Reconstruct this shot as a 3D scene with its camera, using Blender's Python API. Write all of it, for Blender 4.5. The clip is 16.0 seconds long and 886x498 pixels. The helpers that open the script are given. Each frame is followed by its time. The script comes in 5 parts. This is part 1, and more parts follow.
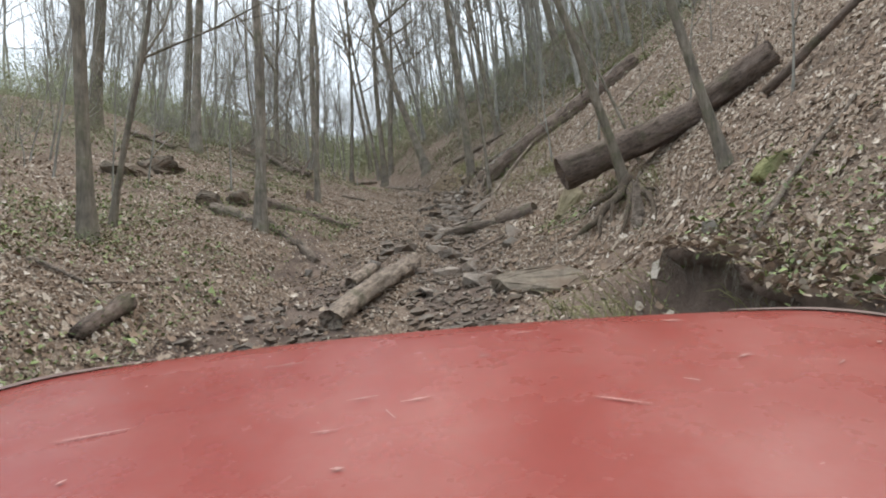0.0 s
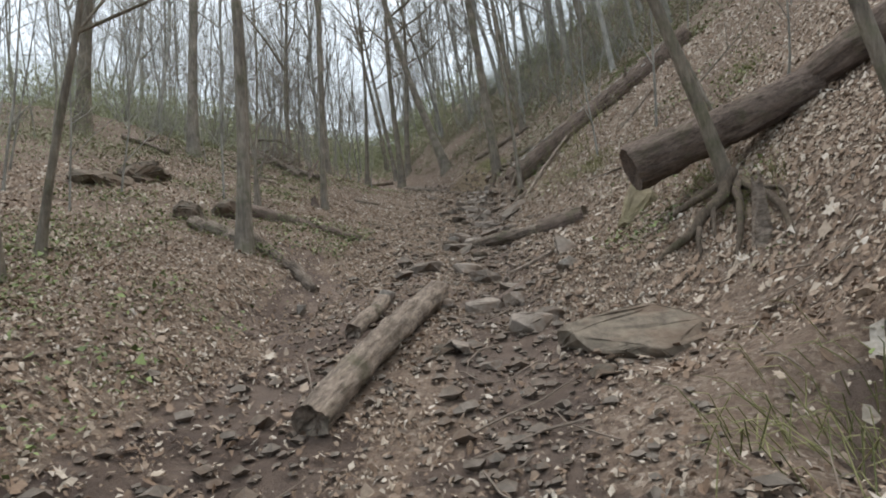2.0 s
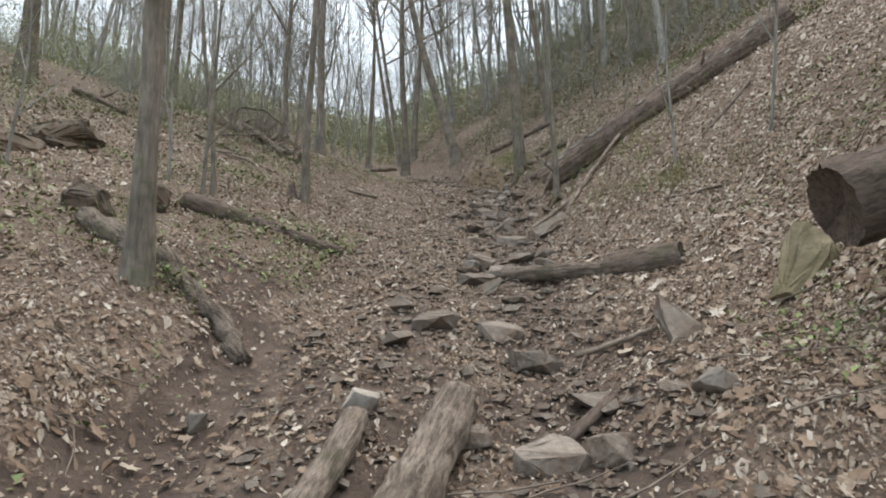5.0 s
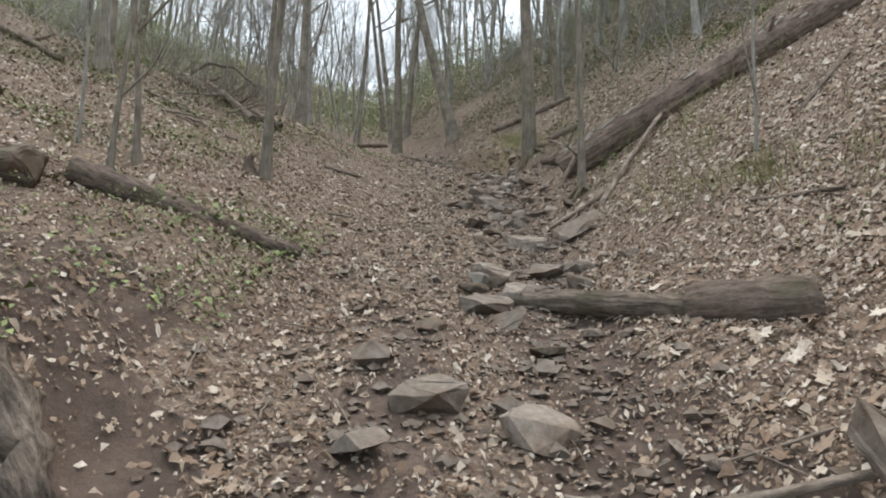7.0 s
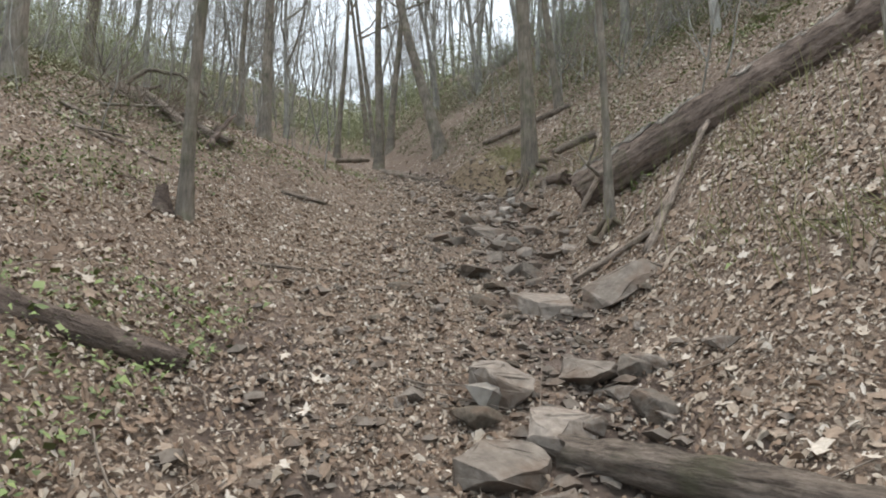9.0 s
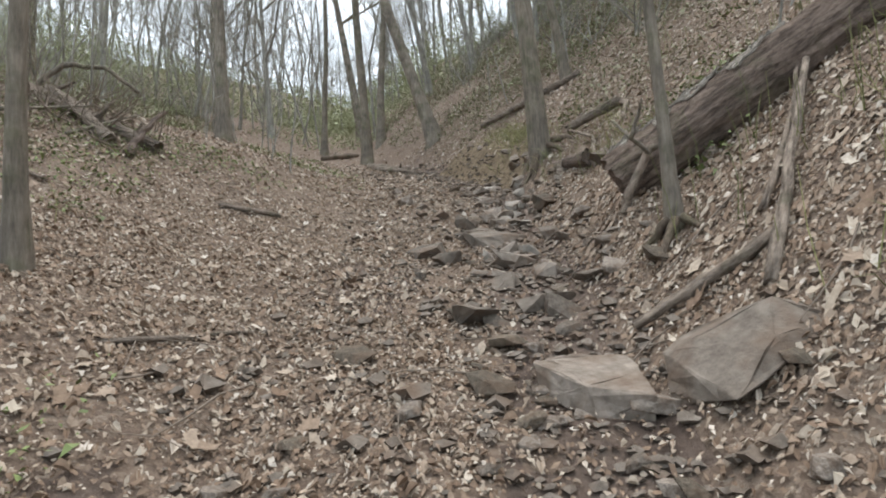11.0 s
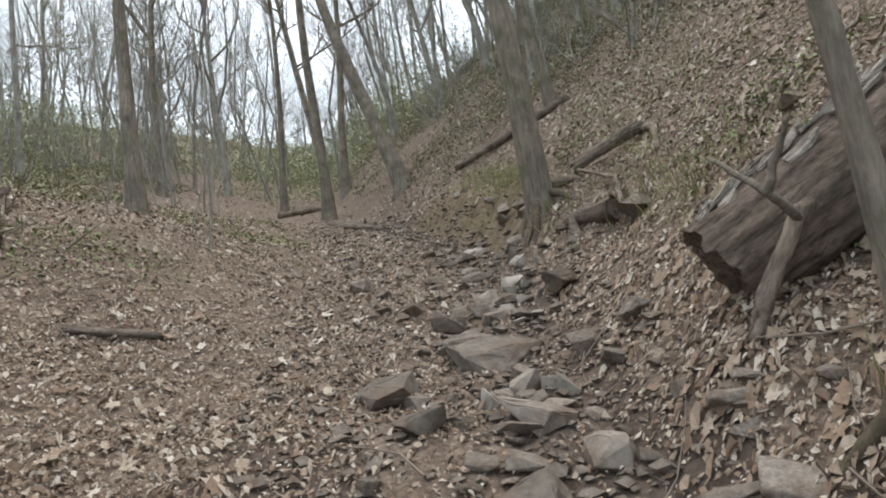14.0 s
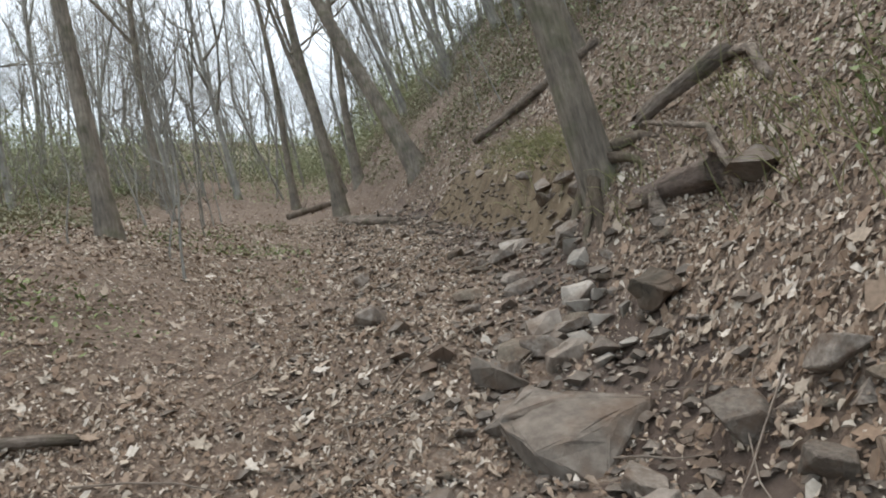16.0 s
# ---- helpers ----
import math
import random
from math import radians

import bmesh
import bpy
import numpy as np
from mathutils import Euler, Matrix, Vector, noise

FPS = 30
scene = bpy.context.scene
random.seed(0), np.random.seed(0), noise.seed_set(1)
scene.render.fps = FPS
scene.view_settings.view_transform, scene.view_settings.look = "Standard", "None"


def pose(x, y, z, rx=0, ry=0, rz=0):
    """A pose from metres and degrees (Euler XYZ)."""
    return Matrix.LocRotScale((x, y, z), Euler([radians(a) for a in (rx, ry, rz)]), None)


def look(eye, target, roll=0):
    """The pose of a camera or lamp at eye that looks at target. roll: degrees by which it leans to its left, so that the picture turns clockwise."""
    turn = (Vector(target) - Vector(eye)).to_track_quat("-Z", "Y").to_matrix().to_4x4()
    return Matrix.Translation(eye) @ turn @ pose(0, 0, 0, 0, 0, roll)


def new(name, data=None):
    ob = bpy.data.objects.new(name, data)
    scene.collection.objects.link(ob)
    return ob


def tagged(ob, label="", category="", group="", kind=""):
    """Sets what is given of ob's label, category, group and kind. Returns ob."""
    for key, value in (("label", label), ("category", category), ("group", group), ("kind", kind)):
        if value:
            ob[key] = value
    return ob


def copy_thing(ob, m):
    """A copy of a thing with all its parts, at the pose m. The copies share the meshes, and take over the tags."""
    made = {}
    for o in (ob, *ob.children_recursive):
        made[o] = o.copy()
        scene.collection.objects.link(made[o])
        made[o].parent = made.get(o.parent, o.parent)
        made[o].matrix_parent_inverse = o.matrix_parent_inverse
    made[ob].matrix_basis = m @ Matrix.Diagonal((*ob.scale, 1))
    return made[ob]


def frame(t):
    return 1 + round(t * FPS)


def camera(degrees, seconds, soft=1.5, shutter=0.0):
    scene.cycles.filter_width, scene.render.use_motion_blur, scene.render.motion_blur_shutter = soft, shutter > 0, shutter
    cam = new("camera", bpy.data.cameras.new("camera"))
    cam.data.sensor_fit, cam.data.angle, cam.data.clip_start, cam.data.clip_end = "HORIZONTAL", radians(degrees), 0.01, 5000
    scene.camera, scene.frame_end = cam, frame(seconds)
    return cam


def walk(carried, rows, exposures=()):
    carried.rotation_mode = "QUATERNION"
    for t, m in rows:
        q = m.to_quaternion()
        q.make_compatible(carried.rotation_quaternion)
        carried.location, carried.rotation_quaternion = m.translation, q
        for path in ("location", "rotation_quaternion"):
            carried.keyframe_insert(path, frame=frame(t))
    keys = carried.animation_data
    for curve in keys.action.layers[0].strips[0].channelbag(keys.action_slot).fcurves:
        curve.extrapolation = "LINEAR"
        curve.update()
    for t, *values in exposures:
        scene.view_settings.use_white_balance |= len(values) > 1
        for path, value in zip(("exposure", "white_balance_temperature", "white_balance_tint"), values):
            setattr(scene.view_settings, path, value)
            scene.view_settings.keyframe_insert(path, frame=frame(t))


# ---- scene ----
cam = camera(73.5, 16.0, soft=1.9)
PATH = [
    (0, (0.61, 0.432, 0.77), (0.563, 2.421, 0.968), -3.0),
    (0.5, (0.681, 0.831, 0.997), (0.598, 2.809, 1.282), -6.9),
    (1, (0.597, 1.432, 1.112), (0.507, 3.41, 1.399), -6.1),
    (1.5, (0.54, 2.115, 1.172), (0.446, 4.103, 1.365), -6.1),
    (2, (0.412, 2.617, 1.312), (0.299, 4.604, 1.508), -4.2),
    (2.5, (0.305, 3.214, 1.363), (0.176, 5.207, 1.476), -1.8),
    (3, (0.192, 3.781, 1.467), (0.067, 5.775, 1.544), -1.0),
    (3.5, (0.169, 4.132, 1.661), (0.032, 6.125, 1.741), -1.3),
    (4, (0.11, 4.678, 1.833), (-0.055, 6.669, 1.923), -1.3),
    (4.2, (0.099, 4.917, 1.923), (-0.056, 6.907, 2.056), -1.0),
    (6.3, (-0.185, 7.282, 2.513), (-0.286, 9.273, 2.671), 2.9),
    (6.5, (-0.201, 7.506, 2.565), (-0.31, 9.497, 2.722), 3.1),
    (7, (-0.211, 8.177, 2.648), (-0.277, 10.174, 2.737), 3.2),
    (7.5, (-0.265, 8.823, 2.766), (-0.315, 10.819, 2.887), 4.9),
    (8, (-0.198, 9.444, 2.913), (-0.259, 11.441, 3.013), 1.5),
    (8.5, (-0.199, 9.963, 3.147), (-0.255, 11.957, 3.287), 1.0),
    (9, (-0.257, 10.543, 3.307), (-0.289, 12.539, 3.433), 2.1),
    (9.2, (-0.283, 10.822, 3.337), (-0.293, 12.818, 3.462), 2.6),
    (11.3, (-0.056, 13.305, 3.931), (-0.121, 15.302, 4.021), -2.3),
    (11.5, (-0.091, 13.505, 4.025), (-0.136, 15.502, 4.137), -1.4),
    (12, (-0.157, 14.002, 4.168), (-0.214, 15.995, 4.323), 0.2),
    (12.5, (-0.055, 14.454, 4.311), (-0.155, 16.442, 4.503), -6.8),
    (13, (0.011, 14.988, 4.363), (0.003, 16.981, 4.531), -7.9),
    (13.5, (0.036, 15.331, 4.487), (0.07, 17.322, 4.666), -7.2),
    (14, (0.019, 15.721, 4.619), (0.029, 17.709, 4.831), -6.9),
    (14.5, (0.1, 16.226, 4.716), (0.089, 18.214, 4.936), -11.4),
    (15, (-0.036, 16.678, 4.811), (-0.031, 18.672, 4.962), -6.0),
    (15.5, (0.1, 17.092, 4.928), (0.045, 19.086, 5.077), -13.1),
    (16, (0.034, 17.545, 5.06), (-0.055, 19.538, 5.212), -13.1),
]
walk(cam, [(t, look(eye, target, roll)) for t, eye, target, roll in PATH], [(0, 1.08), (1.5, 0.84), (3.2, 0.9), (4.5, 1.06), (9, 1.24), (12.5, 1.36), (14, 1.22), (16, 1.16)])

# world: bright overcast sky with a weak, wide sun behind the cloud
world = bpy.data.worlds.new("overcast_sky")
scene.world = world
world.use_nodes = True
wn, wl = world.node_tree.nodes, world.node_tree.links
sky = wn.new("ShaderNodeTexSky")
sky.sky_type = "NISHITA"
sky.sun_disc = False
sky.sun_elevation, sky.sun_rotation = radians(65), radians(-19)
sky.dust_density, sky.air_density = 6.0, 1.0
cloud = wn.new("ShaderNodeMix")
cloud.data_type = "RGBA"
cloud.inputs["Factor"].default_value = 0.75
cloud.inputs[7].default_value = (7.5, 8.6, 9.5, 1)
wl.new(sky.outputs[0], cloud.inputs[6])
wl.new(cloud.outputs[2], wn["Background"].inputs["Color"])
wn["Background"].inputs["Strength"].default_value = 0.095
sun_data = bpy.data.lights.new("sun", "SUN")
sun_data.energy, sun_data.angle, sun_data.color = 1.5, radians(70), (1.0, 0.93, 0.84)
sun = new("sun", sun_data)
sun.matrix_world = look((0, 0, 60), (-9, -26, 0))


# ---- materials ----
def material(name, rough=0.9):
    m = bpy.data.materials.new(name)
    m.use_nodes = True
    nt = m.node_tree
    b = nt.nodes["Principled BSDF"]
    b.inputs["Roughness"].default_value = rough
    b.inputs["Specular IOR Level"].default_value = 0.25
    return m, nt, b


def node(nt, kind, **sets):
    n = nt.nodes.new(kind)
    for k, v in sets.items():
        n.inputs[k].default_value = v
    return n


def ramp(nt, source, stops):
    r = nt.nodes.new("ShaderNodeValToRGB")
    while len(r.color_ramp.elements) < len(stops):
        r.color_ramp.elements.new(0.5)
    for e, (p, c) in zip(r.color_ramp.elements, stops):
        e.position, e.color = p, (*c, 1)
    nt.links.new(source, r.inputs[0])
    return r.outputs[0]


def mixed(nt, fac, a, b, mode="MIX"):
    n = nt.nodes.new("ShaderNodeMix")
    n.data_type, n.blend_type = "RGBA", mode
    for sock, v in ((n.inputs["Factor"], fac), (n.inputs[6], a), (n.inputs[7], b)):
        if isinstance(v, (int, float)):
            sock.default_value = v
        elif isinstance(v, tuple):
            sock.default_value = (*v, 1)
        else:
            nt.links.new(v, sock)
    return n.outputs[2]


def bumped(nt, b, height, strength, distance):
    n = node(nt, "ShaderNodeBump", Strength=strength, Distance=distance)
    nt.links.new(height, n.inputs["Height"])
    nt.links.new(n.outputs[0], b.inputs["Normal"])


def place(nt, stretch=(1, 1, 1), world_space=False):
    tc = nt.nodes.new("ShaderNodeTexCoord")
    mp = node(nt, "ShaderNodeMapping", Scale=stretch)
    if world_space:
        g = nt.nodes.new("ShaderNodeNewGeometry")
        nt.links.new(g.outputs["Position"], mp.inputs[0])
    else:
        nt.links.new(tc.outputs["Object"], mp.inputs[0])
    return mp.outputs[0]


def noisy(nt, at, scale, detail=5, rough=0.6):
    n = node(nt, "ShaderNodeTexNoise", Scale=scale, Detail=detail, Roughness=rough)
    nt.links.new(at, n.inputs["Vector"])
    return n.outputs["Fac"]


def litter_material():
    m, nt, b = material("leaf_litter", 0.95)
    at = place(nt, world_space=True)
    # the cells of old leaves are bent and of two sizes, so that they don't read as paving
    warp = node(nt, "ShaderNodeTexNoise", Scale=23, Detail=3)
    nt.links.new(at, warp.inputs["Vector"])
    bent = mixed(nt, 0.05, at, warp.outputs["Color"], "ADD")
    cells = []
    for size in (27, 46):
        v = node(nt, "ShaderNodeTexVoronoi", Scale=size, Randomness=1.0)
        nt.links.new(bent, v.inputs["Vector"])
        sep = nt.nodes.new("ShaderNodeSeparateColor")
        nt.links.new(v.outputs["Color"], sep.inputs[0])
        cells.append((v, sep.outputs[0]))
    stops = [(0, (0.1, 0.071, 0.053)), (0.35, (0.155, 0.11, 0.082)), (0.7, (0.215, 0.16, 0.121)), (0.93, (0.32, 0.258, 0.203)), (1, (0.45, 0.385, 0.315))]
    leaf = mixed(nt, noisy(nt, at, 9, 2), ramp(nt, cells[0][1], stops), ramp(nt, cells[1][1], stops))
    soil = ramp(nt, noisy(nt, at, 7), [(0.3, (0.1, 0.07, 0.052)), (0.7, (0.16, 0.114, 0.086))])
    col = mixed(nt, ramp(nt, noisy(nt, at, 1.3), [(0.35, (0.35, 0.35, 0.35)), (0.65, (0.9, 0.9, 0.9))]), soil, leaf)
    nt.links.new(col, b.inputs["Base Color"])
    bumped(nt, b, noisy(nt, bent, 34, 6, 0.7), 0.8, 0.035)
    return m


def mud_material():
    m, nt, b = material("wet_mud", 0.6)
    at = place(nt, world_space=True)
    col = ramp(nt, noisy(nt, at, 2.2, 8), [(0.3, (0.09, 0.063, 0.05)), (0.5, (0.152, 0.11, 0.087)), (0.62, (0.195, 0.145, 0.116)), (0.78, (0.235, 0.18, 0.147))])
    nt.links.new(col, b.inputs["Base Color"])
    nt.links.new(ramp(nt, noisy(nt, at, 1.1), [(0.4, (0.7, 0.7, 0.7)), (0.6, (0.95, 0.95, 0.95))]), b.inputs["Roughness"])
    bumped(nt, b, noisy(nt, at, 16, 10, 0.75), 1.0, 0.07)
    return m


def clay_material():
    m, nt, b = material("bare_clay", 0.95)
    at = place(nt, (1, 1, 0.5), world_space=True)
    col = ramp(nt, noisy(nt, at, 5, 8), [(0.3, (0.1, 0.074, 0.046)), (0.5, (0.17, 0.126, 0.08)), (0.75, (0.25, 0.192, 0.128))])
    nt.links.new(col, b.inputs["Base Color"])
    bumped(nt, b, noisy(nt, at, 14, 8, 0.7), 0.9, 0.06)
    return m


def dry_leaf_material():
    m, nt, b = material("dry_leaf", 0.8)
    g = nt.nodes.new("ShaderNodeNewGeometry")
    col = ramp(nt, g.outputs["Random Per Island"], [(0, (0.18, 0.122, 0.084)), (0.3, (0.245, 0.171, 0.12)), (0.6, (0.315, 0.243, 0.183)), (0.86, (0.43, 0.362, 0.286)), (1, (0.57, 0.505, 0.43))])
    blotch = ramp(nt, noisy(nt, place(nt, world_space=True), 40, 3), [(0.35, (0.75, 0.74, 0.73)), (0.65, (1, 1, 1))])
    nt.links.new(mixed(nt, 1.0, col, blotch, "MULTIPLY"), b.inputs["Base Color"])
    return m


def green_leaf_material(name, lo, hi):
    m, nt, b = material(name, 0.6)
    g = nt.nodes.new("ShaderNodeNewGeometry")
    nt.links.new(ramp(nt, g.outputs["Random Per Island"], [(0, lo), (1, hi)]), b.inputs["Base Color"])
    return m


def bark_material(name, dark, light, scale=1.0, moss=0.0):
    m, nt, b = material(name, 0.95)
    at = place(nt, (1, 1, 0.16))
    g = nt.nodes.new("ShaderNodeObjectInfo")
    n1 = noisy(nt, at, 26 * scale, 8, 0.7)
    col = ramp(nt, n1, [(0.32, dark), (0.68, light)])
    patch = ramp(nt, noisy(nt, place(nt), 2.3, 4), [(0.4, (0.72, 0.72, 0.72)), (0.65, (1.15, 1.15, 1.12))])
    col = mixed(nt, 1.0, col, patch, "MULTIPLY")
    col = mixed(nt, 1.0, col, ramp(nt, g.outputs["Random"], [(0, (0.8, 0.78, 0.74)), (1, (1.1, 1.1, 1.1))]), "MULTIPLY")
    if moss:
        mask = ramp(nt, noisy(nt, place(nt), 3.5, 5), [(0.5, (0, 0, 0)), (0.62, (moss, moss, moss))])
        col = mixed(nt, mask, col, (0.07, 0.085, 0.03))
    nt.links.new(col, b.inputs["Base Color"])
    bumped(nt, b, n1, 0.9, 0.03)
    return m


def log_material(name, dark, light, run=0.2, furrow=0.5):
    # fallen wood: fibres run along the object's x axis
    m, nt, b = material(name, 0.95)
    at = place(nt, (run, 1, 1))
    n1 = noisy(nt, at, 42, 10, 0.78)
    col = ramp(nt, n1, [(0.36, dark), (0.64, light)])
    crack = ramp(nt, noisy(nt, place(nt, (run * 0.6, 1, 1)), 24, 8, 0.7), [(0.36, (furrow, furrow, furrow)), (0.52, (1, 1, 1))])
    col = mixed(nt, 1.0, col, crack, "MULTIPLY")
    patch = ramp(nt, noisy(nt, place(nt), 3, 6, 0.7), [(0.36, (0.7, 0.68, 0.65)), (0.52, (1.0, 0.98, 0.95)), (0.68, (1.25, 1.23, 1.2))])
    col = mixed(nt, 1.0, col, patch, "MULTIPLY")
    moss = ramp(nt, noisy(nt, place(nt), 2.1, 6, 0.7), [(0.56, (0, 0, 0)), (0.68, (0.5, 0.5, 0.5))])
    nt.links.new(mixed(nt, moss, col, (0.11, 0.11, 0.06)), b.inputs["Base Color"])
    bumped(nt, b, mixed(nt, 0.5, n1, crack), 1.0, 0.05)
    return m


def rock_material(name, dark, light, moss=0.0):
    m, nt, b = material(name, 0.85)
    at = place(nt)
    info = nt.nodes.new("ShaderNodeObjectInfo")
    n1 = noisy(nt, at, 9, 8, 0.65)
    col = ramp(nt, n1, [(0.3, dark), (0.7, light)])
    col = mixed(nt, 1.0, col, ramp(nt, info.outputs["Random"], [(0, (0.6, 0.58, 0.56)), (1, (1.25, 1.22, 1.2))]), "MULTIPLY")
    dirt = ramp(nt, noisy(nt, at, 3.1, 5), [(0.46, (0, 0, 0)), (0.66, (0.8, 0.8, 0.8))])
    col = mixed(nt, dirt, col, (0.12, 0.08, 0.055))
    if moss:
        mask = ramp(nt, noisy(nt, at, 2.2, 5), [(0.38, (0, 0, 0)), (0.56, (moss, moss, moss))])
        col = mixed(nt, mask, col, (0.225, 0.2, 0.115))
    nt.links.new(col, b.inputs["Base Color"])
    bumped(nt, b, n1, 0.8, 0.03)
    return m


def red_paint_material():
    m, nt, b = material("faded_red_paint", 0.25)
    at = place(nt)
    col = ramp(nt, noisy(nt, at, 2.5, 5), [(0.35, (0.205, 0.033, 0.025)), (0.65, (0.235, 0.043, 0.033))])
    dust = ramp(nt, noisy(nt, at, 5, 8, 0.7), [(0.45, (0, 0, 0)), (0.8, (0.3, 0.3, 0.3))])
    nt.links.new(mixed(nt, dust, col, (0.28, 0.15, 0.13)), b.inputs["Base Color"])
    nt.links.new(ramp(nt, noisy(nt, at, 8), [(0.3, (0.2, 0.2, 0.2)), (0.7, (0.34, 0.34, 0.34))]), b.inputs["Roughness"])
    b.inputs["Specular IOR Level"].default_value = 0.17
    return m


def plain_material(name, col, rough):
    m, nt, b = material(name, rough)
    n = noisy(nt, place(nt), 12, 5)
    nt.links.new(ramp(nt, n, [(0.3, tuple(c * 0.7 for c in col)), (0.7, tuple(c * 1.2 for c in col))]), b.inputs["Base Color"])
    return m


LITTER, MUD, CLAY = litter_material(), mud_material(), clay_material()
DRY_LEAF = dry_leaf_material()
IVY = green_leaf_material("ground_plant_leaf", (0.085, 0.11, 0.042), (0.22, 0.27, 0.1))
SPRING = green_leaf_material("spring_leaf", (0.2, 0.222, 0.118), (0.325, 0.35, 0.2))
HILL_GREEN = green_leaf_material("hillside_leaf", (0.13, 0.128, 0.072), (0.27, 0.262, 0.16))
BARK = bark_material("grey_bark", (0.14, 0.119, 0.097), (0.32, 0.278, 0.232), 1.0, 0.35)
ROOT_BARK = bark_material("earthy_root_bark", (0.085, 0.064, 0.049), (0.2, 0.158, 0.123), 1.4, 0.25)
# grey bark paler than BARK: the haze over distant trunks is in its colour
BARK_FAR = bark_material("hazed_grey_bark", (0.2, 0.188, 0.166), (0.4, 0.382, 0.345), 0.6)
ROTTEN = log_material("rotten_brown_wood", (0.125, 0.095, 0.079), (0.232, 0.18, 0.152), 0.3, 0.58)
LOG_BARK = log_material("weathered_log_bark", (0.115, 0.09, 0.073), (0.3, 0.25, 0.207))
STEM_BARK = log_material("dark_furrowed_bark", (0.13, 0.096, 0.078), (0.28, 0.218, 0.182), 0.3)
GREY_WOOD = log_material("weathered_grey_wood", (0.1, 0.078, 0.063), (0.27, 0.222, 0.184))
PALE_WOOD = log_material("pale_dead_wood", (0.19, 0.148, 0.12), (0.42, 0.35, 0.29))
ROCK = rock_material("grey_brown_stone", (0.125, 0.104, 0.086), (0.3, 0.262, 0.224))
PALE_ROCK = rock_material("pale_quartz_stone", (0.2, 0.178, 0.152), (0.4, 0.37, 0.328))
MOSS_ROCK = rock_material("mossy_stone", (0.15, 0.125, 0.085), (0.36, 0.31, 0.21), 0.55)
MOSS = rock_material("deep_moss", (0.1, 0.105, 0.045), (0.24, 0.235, 0.11))
BROWN_ROCK = rock_material("brown_stone", (0.075, 0.062, 0.048), (0.2, 0.168, 0.13))
RED = red_paint_material()
BLACK = plain_material("black_rubber", (0.03, 0.03, 0.03), 0.8)
STEEL = plain_material("dull_steel", (0.16, 0.16, 0.16), 0.5)
# pale tone that stands for the highlight along the bonnet's rolled edge
RIM = plain_material("painted_edge_highlight", (0.17, 0.115, 0.1), 0.8)
CHIP = plain_material("chipped_primer", (0.42, 0.24, 0.21), 0.8)


# ---- ground form ----
BED_Y = [-60, -10, 0, 8.6, 11.5, 14.4, 20.7, 22.2, 24.2, 28.5, 35, 48, 80, 140, 260, 400]
BED_Z = [-13, -3.1, -0.75, 1.12, 1.82, 2.55, 4.2, 4.82, 5.33, 6.3, 8.1, 11.6, 21, 40, 54, 56]
MID_Y = [-60, 0, 24, 28.5, 31.5, 36, 48, 80, 400]
MID_X = [0.4, 0.4, 0.4, -0.6, -1.7, -3.6, -6.5, -12, -40]
RIGHT_U = [0, 0.45, 0.9, 1.9, 3.0, 6.3, 12, 30, 60, 140, 400]
RIGHT_NEAR = [0, 0.02, 0.22, 0.58, 1.2, 3.8, 8.2, 20, 34, 50, 60]
RIGHT_FAR = [0, 0.02, 0.33, 1.22, 2.15, 4.65, 9.2, 21, 36, 52, 60]
LEFT_U = [0, 1.7, 2.4, 3.2, 4.4, 8, 15, 30, 60, 140, 400]
LEFT_NEAR = [0, 0.05, 0.24, 0.64, 1.02, 2.2, 4.3, 8.5, 15, 24, 30]
LEFT_FAR = [0, 0.05, 0.15, 0.38, 0.82, 1.9, 4.0, 8.2, 15, 24, 30]
LATTICE = np.random.RandomState(5).rand(256, 256)
rng = np.random.RandomState(11)


def bumps(x, y, size, shift=0):
    """Smooth value noise from -1 to 1 with cells of that size."""
    gx, gy = np.asarray(x) / size + shift * 17.3, np.asarray(y) / size + shift * 7.7
    ix, iy = np.floor(gx).astype(int), np.floor(gy).astype(int)
    fx, fy = gx - ix, gy - iy
    fx, fy = fx * fx * (3 - 2 * fx), fy * fy * (3 - 2 * fy)
    at = lambda a, b: LATTICE[a % 256, b % 256]
    low = at(ix, iy) * (1 - fx) + at(ix + 1, iy) * fx
    high = at(ix, iy + 1) * (1 - fx) + at(ix + 1, iy + 1) * fx
    return 2 * (low * (1 - fy) + high * fy) - 1


def across(x, y):
    return x - np.interp(y, MID_Y, MID_X)


